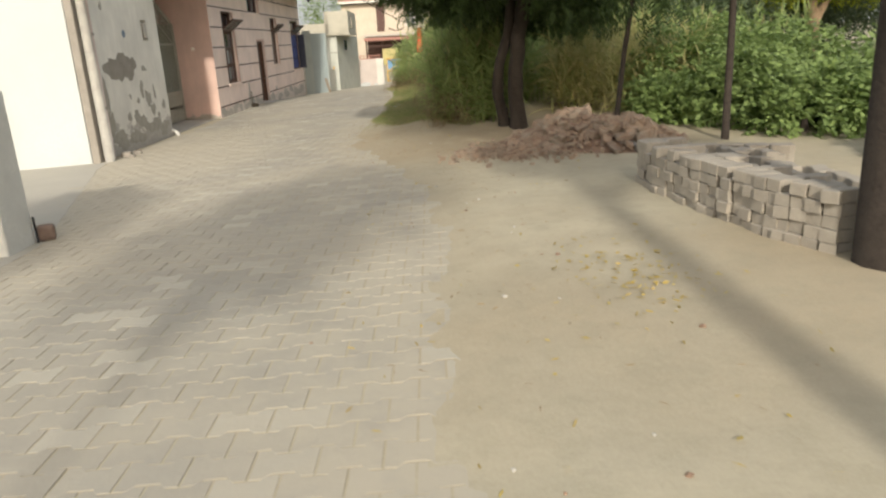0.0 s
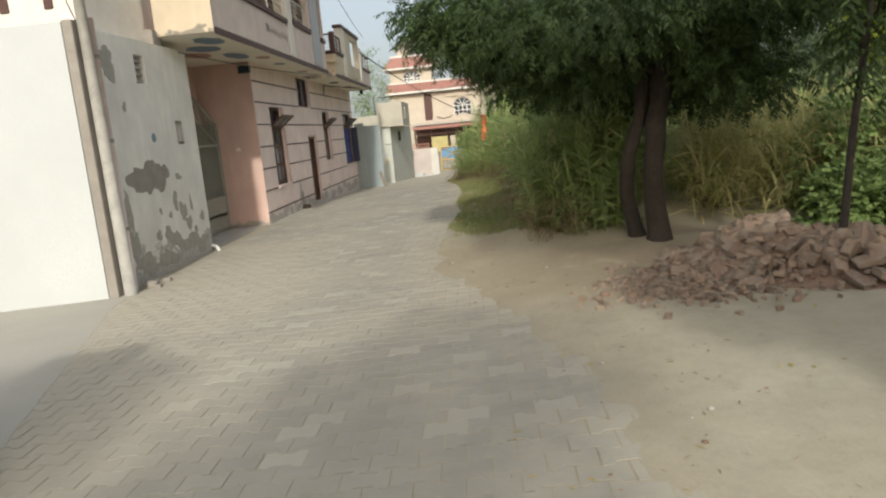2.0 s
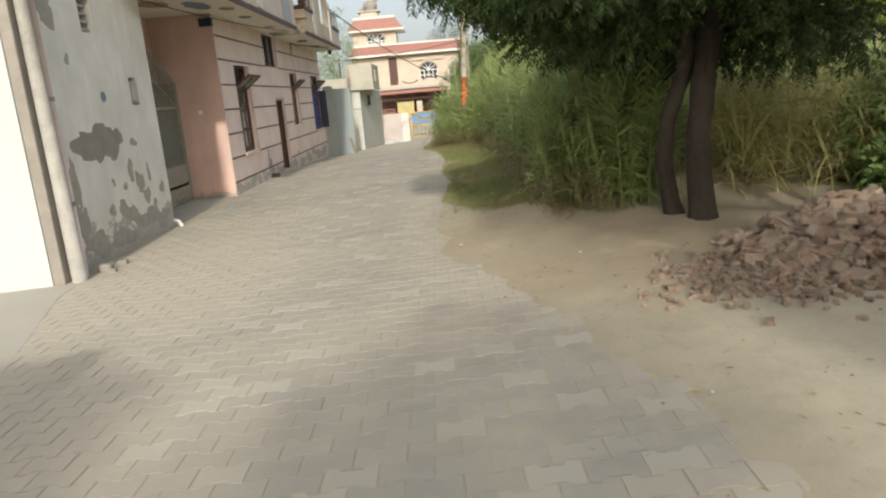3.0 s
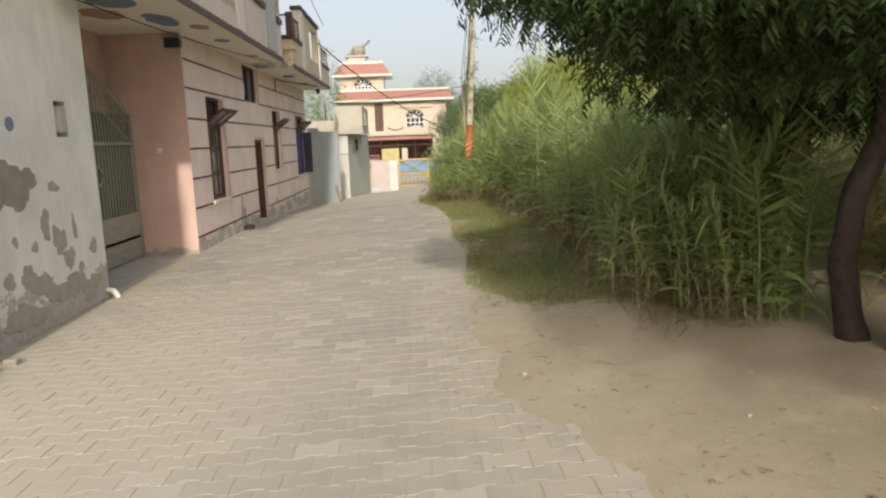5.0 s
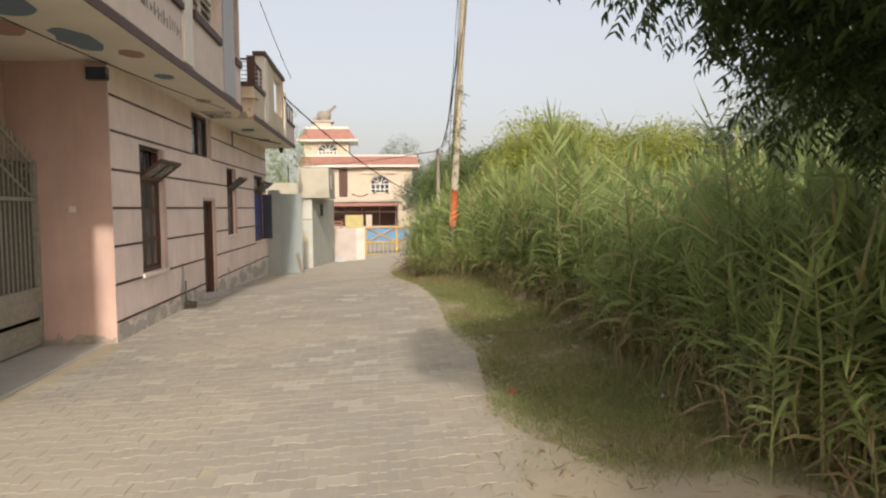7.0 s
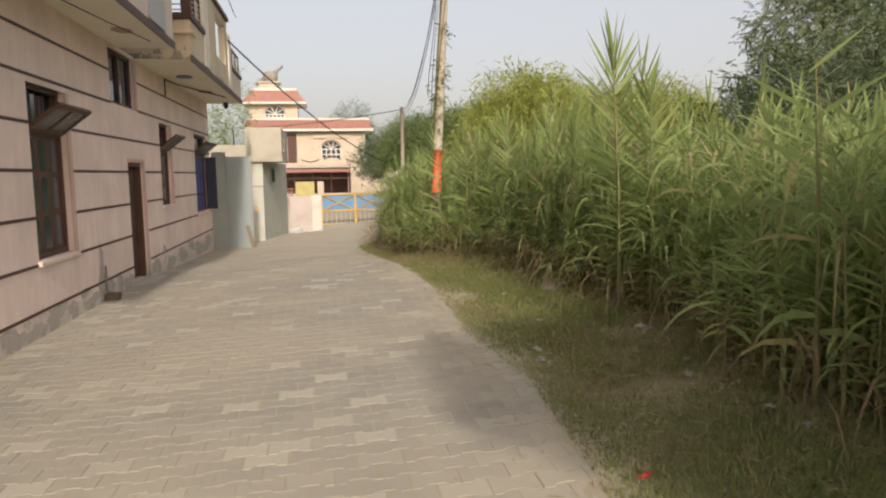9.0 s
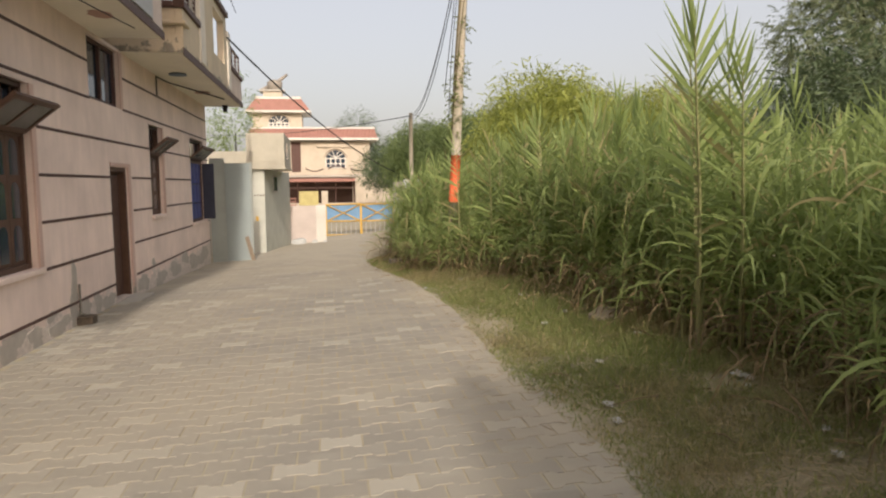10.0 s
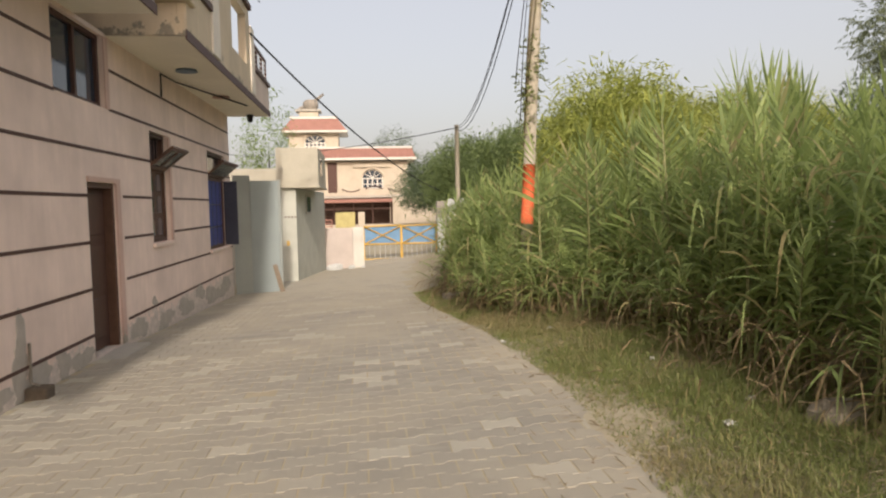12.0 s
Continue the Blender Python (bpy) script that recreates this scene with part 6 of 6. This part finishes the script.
def rubble_pile():
    rng = np.random.default_rng(5)
    p = thing("brick_pile", "heap of broken red bricks and rubble on the sand", "rubble")
    shapes = []
    for k in range(7):
        bm = box(-0.11, 0.11, -0.055, 0.055, -0.037, 0.037)
        for v in bm.verts:
            v.co += Vector(rng.normal(0, 0.009, 3))
        if k > 3:
            for v in bm.verts:
                v.co.x *= 0.55
        bmesh.ops.bevel(bm, geom=list(bm.edges), offset=0.008, segments=1, affect="EDGES")
        me = bpy.data.meshes.new("brick")
        bm.to_mesh(me)
        bm.free()
        me.materials.append(M_BRICK)
        shapes.append(me)
    core = bmesh.new()
    n = 30
    grid = {}
    for i in range(n + 1):
        for j in range(n + 1):
            x, y = 1.2 + 3.2 * i / n, -1.0 + 2.6 * j / n
            grid[i, j] = core.verts.new((x, y, float(ground_z(x, y)) + 0.85 * float(pile_height(x, y)) - 0.03))
    for i in range(n):
        for j in range(n):
            core.faces.new((grid[i, j], grid[i + 1, j], grid[i + 1, j + 1], grid[i, j + 1])).smooth = True
    part("rubble_core", core, M_RUBBLE, p)
    for k in range(270):
        x, y = rng.normal(2.95, 0.5), rng.normal(0.38, 0.45)
        if k > 200:
            x, y = rng.uniform(3.1, 4.1), rng.normal(-0.3, 0.24)
        h = float(pile_height(x, y))
        if h < 0.03:
            continue
        s = rng.uniform(0.6, 1.25) if k <= 200 else rng.uniform(0.9, 1.35)
        ob = new("brick", shapes[int(rng.integers(7))])
        ob.parent = p
        ob.matrix_basis = pose(x, y, float(ground_z(x, y)) + h + 0.01, *(rng.normal(0, 26, 2)), rng.uniform(0, 360)) @ Matrix.Diagonal((s, s, s, 1))
    Vs, Fs, off = [], [], 0
    cube = np.array([(a, b, c) for a in (-1, 1) for b in (-1, 1) for c in (-1, 1)], float)
    cf = np.array(((0, 1, 3, 2), (4, 6, 7, 5), (0, 4, 5, 1), (2, 3, 7, 6), (0, 2, 6, 4), (1, 5, 7, 3)))
    for k in range(1500):
        x, y = rng.normal(2.35, 0.42), rng.normal(0.02, 0.32)
        s = rng.uniform(0.008, 0.03)
        V = cube * s * rng.uniform(0.5, 1.2, 3) + rng.normal(0, s * 0.25, (8, 3))
        a = rng.uniform(0, 6.28)
        V = np.stack((V[:, 0] * math.cos(a) - V[:, 1] * math.sin(a), V[:, 0] * math.sin(a) + V[:, 1] * math.cos(a), V[:, 2]), -1)
        Vs.append(V + (x, y, float(ground_z(x, y)) + float(pile_height(x, y)) * 0.9 + s * 0.4))
        Fs.append(cf + off)
        off += 8
    ob = raw_mesh("rubble_grit", np.concatenate(Vs), np.concatenate(Fs), M_BRICK, p)
    tagged(ob, kind="stuff")


M_RUBBLE = plain("rubble_dust", (0.30, 0.20, 0.14), 0.6, 12.0, 0.95, bump=0.6)
rubble_pile()


def zigzag(w=0.20, d=0.105, amp=0.016):
    """Outline of one interlocking paver, long side across."""
    pts = []
    xs = (-0.5, -0.25, 0.0, 0.25, 0.5)
    off = (0, 1, 0, -1, 0)
    for x, o in zip(xs, off):
        pts.append((x * w, -d / 2 + o * amp))
    for x, o in zip(reversed(xs), reversed(off)):
        pts.append((x * w, d / 2 + o * amp))
    return pts


def paver_geometry(w, d, h, amp, gap=0.004, edge=0.006):
    pts = zigzag(w, d, amp)
    n = len(pts)
    def ring(shrink, z):
        return [(x * (1 - 2 * shrink / w), y * (1 - 2 * shrink / d), z) for x, y in pts]
    V = np.array(ring(gap / 2 + edge, h) + ring(gap / 2, h - edge) + ring(gap / 2, 0))
    quads = [(a + k, a + n + k, a + n + (k + 1) % n, a + (k + 1) % n) for a in (0, n) for k in range(n)]
    # the top as four quads between the two long sides
    top = [(k, k + 1, n - 2 - k, n - 1 - k) for k in range(n // 2 - 1)]
    return V, np.array(top + quads)


def paver_stack():
    rng = np.random.default_rng(9)
    s = thing("paver_stack", "low curved stack of grey concrete paving blocks", "pavers")
    V, F = paver_geometry(0.21, 0.11, 0.08, 0.016, 0.0, 0.006)
    me_ob = raw_mesh("paver", V, F, M_STACK, s)
    me = me_ob.data
    bpy.data.objects.remove(me_ob)
    zb = 0.40
    path = [(3.08, -2.45), (3.10, -2.9), (3.18, -3.4), (3.28, -3.9), (3.42, -4.4), (3.60, -4.75)]
    seg = []
    for (x0, y0), (x1, y1) in zip(path, path[1:]):
        L = math.hypot(x1 - x0, y1 - y0)
        k = 0
        while k * 0.112 < L:
            t = k * 0.112 / L
            seg.append((x0 + (x1 - x0) * t, y0 + (y1 - y0) * t, math.degrees(math.atan2(y1 - y0, x1 - x0))))
            k += 1
    n = 0
    for layer in range(5):
        for (x, y, a) in seg:
            for row in range(2):
                if n > 290:
                    break
                if layer == 4 and (rng.random() < 0.25 or row == 1 and rng.random() < 0.6):
                    continue
                nx, ny = math.cos(radians(a + 90)), math.sin(radians(a + 90))
                off = 0.21 * row + rng.normal(0, 0.012)
                ob = new("paver", me)
                ob.parent = s
                ob.matrix_basis = pose(x + nx * off, y + ny * off, zb - 0.05 + 0.083 * layer + float(ground_z(x, y)) - zb + 0.03, rng.normal(0, 1.5), rng.normal(0, 1.5), a + 90 + rng.normal(0, 4))
                n += 1
    # second run behind, lying flat along the top of the heap
    for k in range(6):
        for layer in range(4):
            ob = new("paver", me)
            ob.parent = s
            x, y = 3.25 + 0.2 * k, -2.25 + 0.03 * math.sin(k) - 0.05 * k
            ob.matrix_basis = pose(x, y, float(ground_z(x, y)) - 0.02 + 0.083 * layer, rng.normal(0, 2), rng.normal(0, 2), rng.normal(0, 5))
    for k in range(34):
        x, y = rng.uniform(3.6, 4.15), rng.uniform(-4.3, -2.6)
        ob = new("paver", me)
        ob.parent = s
        ob.matrix_basis = pose(x, y, float(ground_z(x, y)) + rng.uniform(0.0, 0.2), rng.normal(0, 5), rng.normal(0, 5), rng.uniform(0, 360))
    for i in range(6):
        for j in range(9):
            x, y = 3.52 + 0.215 * i + rng.normal(0, 0.02), -4.45 + 0.235 * j + rng.normal(0, 0.02)
            if rng.random() < 0.12 or x > 4.12:
                continue
            ob = new("paver", me)
            ob.parent = s
            ob.matrix_basis = pose(x, y, float(ground_z(x, y)) + 0.20 + 0.06 * rng.random(), rng.normal(0, 3), rng.normal(0, 3), 90 + rng.normal(0, 9))
    core = box(3.5, 4.15, -4.4, -2.4, 0.2, 0.56, 0.05)
    part("stack_core", core, M_CONCRETE, s)


def edge_stones():
    rng = np.random.default_rng(19)
    for k in range(9):
        t = k / 8
        x, y = 3.45 + 0.55 * t + rng.normal(0, 0.08), -0.55 - 1.3 * t + rng.normal(0, 0.08)
        s = rng.uniform(0.09, 0.17)
        bm = box(-s, s, -s * 0.7, s * 0.7, -0.02, s * 0.9, s * 0.22)
        for v in bm.verts:
            v.co += Vector(rng.normal(0, s * 0.09, 3))
        ob = thing("boulder", "rough grey stone lying between the bricks and the pavers", "stone", "rough stones beside the pile", at=(x, y, float(ground_z(x, y))), rz=float(rng.uniform(0, 360)))
        part("stone", bm, M_CEMENT, ob)


edge_stones()
M_STACK = plain("stack_concrete", (0.40, 0.36, 0.30), 0.7, 5.0, 0.92, bump=0.4)
paver_stack()


def loose_bits():
    rng = np.random.default_rng(17)
    for (x, y) in ((0.42, 13.9), (1.3, 4.0), (1.0, 6.0), (1.25, 7.1), (1.1, 9.6), (0.8, 12.2), (0.6, 10.6), (1.2, 8.31), (1.3, 6.98), (0.98, 6.27), (1.07, 7.33), (0.29, 8.3), (1.28, 13.7), (-0.14, 13.7), (0.55, 9.1), (0.9, 10.9), (1.25, 11.8), (1.12, 8.09), (0.94, 7.08), (0.22, 8.01), (0.4, 13.92), (1.15, 13.3), (0.86, 4.64), (1.0, 5.03), (1.2, 8.2)):
        ob = thing("litter", "crumpled pale plastic scrap lying in the grass", "litter", "litter on the verge", at=(x, y, float(ground_z(x, y)) + 0.012), rz=float(rng.uniform(0, 360)))
        bm = bmesh.new()
        bmesh.ops.create_grid(bm, x_segments=5, y_segments=4, size=float(rng.uniform(0.016, 0.034)))
        for v in bm.verts:
            v.co.z += 0.03 * rng.random() + 0.006
            v.co.x *= 0.8 + 0.9 * rng.random()
            v.co.y *= 0.7 + 0.7 * rng.random()
        bmesh.ops.solidify(bm, geom=list(bm.faces), thickness=0.003)
        part("scrap", bm, M_SCRAP, ob)
    for k in range(60):
        y = rng.uniform(-7, 18)
        x = float(road_edge(y)) + rng.normal(0.3, 0.5)
        r = rng.uniform(0.007, 0.022)
        bm = bmesh.new()
        bmesh.ops.create_icosphere(bm, subdivisions=1, radius=r)
        for v in bm.verts:
            v.co *= rng.uniform(0.75, 1.2)
            v.co.z *= 0.6
        ob = part("stone", bm, M_RUBBLE if k % 3 else M_CONCRETE)
        ob.location = (x, y, float(ground_z(x, y)) + r * 0.25)
        tagged(ob, "small stone lying on the dusty ground", "stone", "small stones beside the lane")
    for k in range(9):
        y = rng.uniform(4, 14)
        x = float(road_edge(y)) + rng.uniform(0.0, 0.5)
        a = rng.uniform(0, 6.28)
        L = rng.uniform(0.15, 0.5)
        z = float(ground_z(x, y)) + 0.03
        ob = part("stick", tube([(x, y, z), (x + L * 0.5 * math.cos(a) + 0.03, y + L * 0.5 * math.sin(a), z + 0.015), (x + L * math.cos(a), y + L * math.sin(a), z)], [0.004, 0.004, 0.002], 6), M_STICK)
        tagged(ob, "dry fallen stick on the verge", "stick", "fallen sticks")
    red = thing("red_scrap", "torn red plastic scrap at the road's edge", "litter", at=(0.09, 5.92, float(ground_z(0.09, 5.92)) + 0.012), rz=20)
    bm = bmesh.new()
    bmesh.ops.create_grid(bm, x_segments=8, y_segments=2, size=0.05)
    for v in bm.verts:
        v.co = Vector((v.co.x * 1.3, v.co.y * 0.28 + 0.012 * math.sin(70 * v.co.x), 0.012 + 0.012 * rng.random()))
    bmesh.ops.solidify(bm, geom=list(bm.faces), thickness=0.003)
    part("scrap", bm, M_REDSCRAP, red)
    heap = thing("rubble_heap", "pale rubble heaped against the white wall", "rubble")
    for k in range(16):
        x, y, s = rng.normal(-2.6, 0.45), rng.normal(31.3, 0.2), rng.uniform(0.05, 0.16)
        part("chunk", box(x - s, x + s, y - s, y + s, -0.6, -0.55 + s * 1.6, s * 0.3), M_WHITE, heap)
    for x, y, w, rz in ((-0.02, 17.9, 0.26, 8), (0.22, 17.3, 0.2, -20)):
        slab = thing("stone_slab", "flat grey stone slab at the lane's edge", "stone", at=(x, y, float(ground_z(x, y)) + 0.03), rz=rz)
        part("slab", box(-w, w, -0.12, 0.12, -0.04, 0.06, 0.02), M_CEMENT, slab)
    clod = thing("boulder", "rough grey brown stone half sunk in the grass", "stone", at=(1.19, 10.44, float(ground_z(1.19, 10.44)) - 0.05), rz=20)
    bm = bmesh.new()
    bmesh.ops.create_icosphere(bm, subdivisions=2, radius=0.2)
    for v in bm.verts:
        v.co = Vector((v.co.x * 1.15, v.co.y * 0.9, max(v.co.z, -0.05) * (1.05 if v.co.x < 0 else 0.8))) * float(rng.uniform(0.9, 1.08))
    part("stone", bm, M_CLOD, clod)


M_CLOD = plain("weathered_stone", (0.30, 0.26, 0.20), 0.65, 9.0, 0.95, bump=0.7)
M_REDSCRAP = plain("red_plastic", (0.55, 0.06, 0.04), 0.7, 20.0, 0.4)
M_STICK = plain("dry_stick", (0.27, 0.20, 0.13), 0.6, 20.0, 0.9)
M_SCRAP = plain("pale_plastic", (0.50, 0.50, 0.47), 0.7, 20.0, 0.4)
loose_bits()


# ---- the lane's interlocking pavers ----
def waisted_paver(L, p, amp, h, gap=0.004, edge=0.004):
    """An I shaped paving block, long side along x, broad at its ends and drawn in at its waist."""
    side = ((-0.5, 1), (-0.3, 1), (-0.2, -1), (0.2, -1), (0.3, 1), (0.5, 1))
    pts = [(x * L, -p / 2 - o * amp) for x, o in side] + [(x * L, p / 2 + o * amp) for x, o in reversed(side)]
    n = len(pts)
    ring = lambda g, z: [(x - math.copysign(g, x), y - math.copysign(g, y), z) for x, y in pts]
    V = np.array(ring(gap / 2 + edge, h) + ring(gap / 2, 0))
    F = [(k, k + 1, n - 2 - k, n - 1 - k) for k in range(n // 2 - 1)] + [(k, n + k, n + (k + 1) % n, (k + 1) % n) for k in range(n)]
    return V, np.array(F)


def build_road():
    road = setting(new("road"), "lane paved with dusty grey interlocking concrete blocks", "road")
    L, p, h = 0.25, 0.166, 0.05
    V, F = waisted_paver(L, p, 0.015, h)
    rng = np.random.default_rng(2)
    places = []
    for j in range(int(46 / p)):
        y = -10 + j * p
        x = np.arange(-4.40 + (j % 2) * L / 2, 2.0, L)
        x = x[(x < road_edge(y) + 0.45) & ~((x < -4.31) & ((y < 2.9) | (6.5 < y < 9.9)))]
        places.append(np.stack((x, np.full(len(x), y)), -1))
    P = np.concatenate(places)
    Z = ground_base(P[:, 0], P[:, 1]) - h + rng.normal(0, 0.001, len(P)) + 0.003
    inside = (P[:, 1] > 6.9) & (P[:, 1] < 11.4) & (P[:, 0] > -2.9) & (P[:, 0] < -0.3)
    idx = np.flatnonzero(inside)[:300]
    near_ob = raw_mesh("paver", V, F, M_PAVE_OB, road)
    near = near_ob.data
    bpy.data.objects.remove(near_ob)
    for i in idx:
        ob = new("paver", near)
        ob.parent = road
        ob.matrix_basis = pose(P[i, 0], P[i, 1], Z[i], rng.normal(0, 0.2), -2.46 + rng.normal(0, 0.2), 0)
    rest = np.setdiff1d(np.arange(len(P)), idx)
    C = np.column_stack((P[rest], Z[rest]))
    tilt = rng.normal(0, 0.0035, (len(rest), 2))
    allv = V[None] + C[:, None]
    allv[..., 2] += V[None, :, 0] * (tilt[:, :1] + 0.043) + V[None, :, 1] * tilt[:, 1:]
    allf = (F[None] + (np.arange(len(rest)) * len(V))[:, None, None]).reshape(-1, 4)
    ob = tagged(raw_mesh("pavers", allv.reshape(-1, 3), allf, M_PAVE, road), kind="stuff")
    # sand blown over the blocks towards the earth side
    near_edge = np.clip(1 - (road_edge(C[:, 1]) - C[:, 0]) / np.interp(C[:, 1], (-9, 0, 4, 20), (2.3, 2.1, 0.9, 0.5)), 0, 1)
    near_edge = np.maximum(near_edge, np.clip((C[:, 1] - 15) / 10, 0, 1))
    attr = ob.data.attributes.new("dust", "FLOAT", "POINT")
    attr.data.foreach_set("value", np.repeat(near_edge, len(V)).astype(np.float32))


build_road()
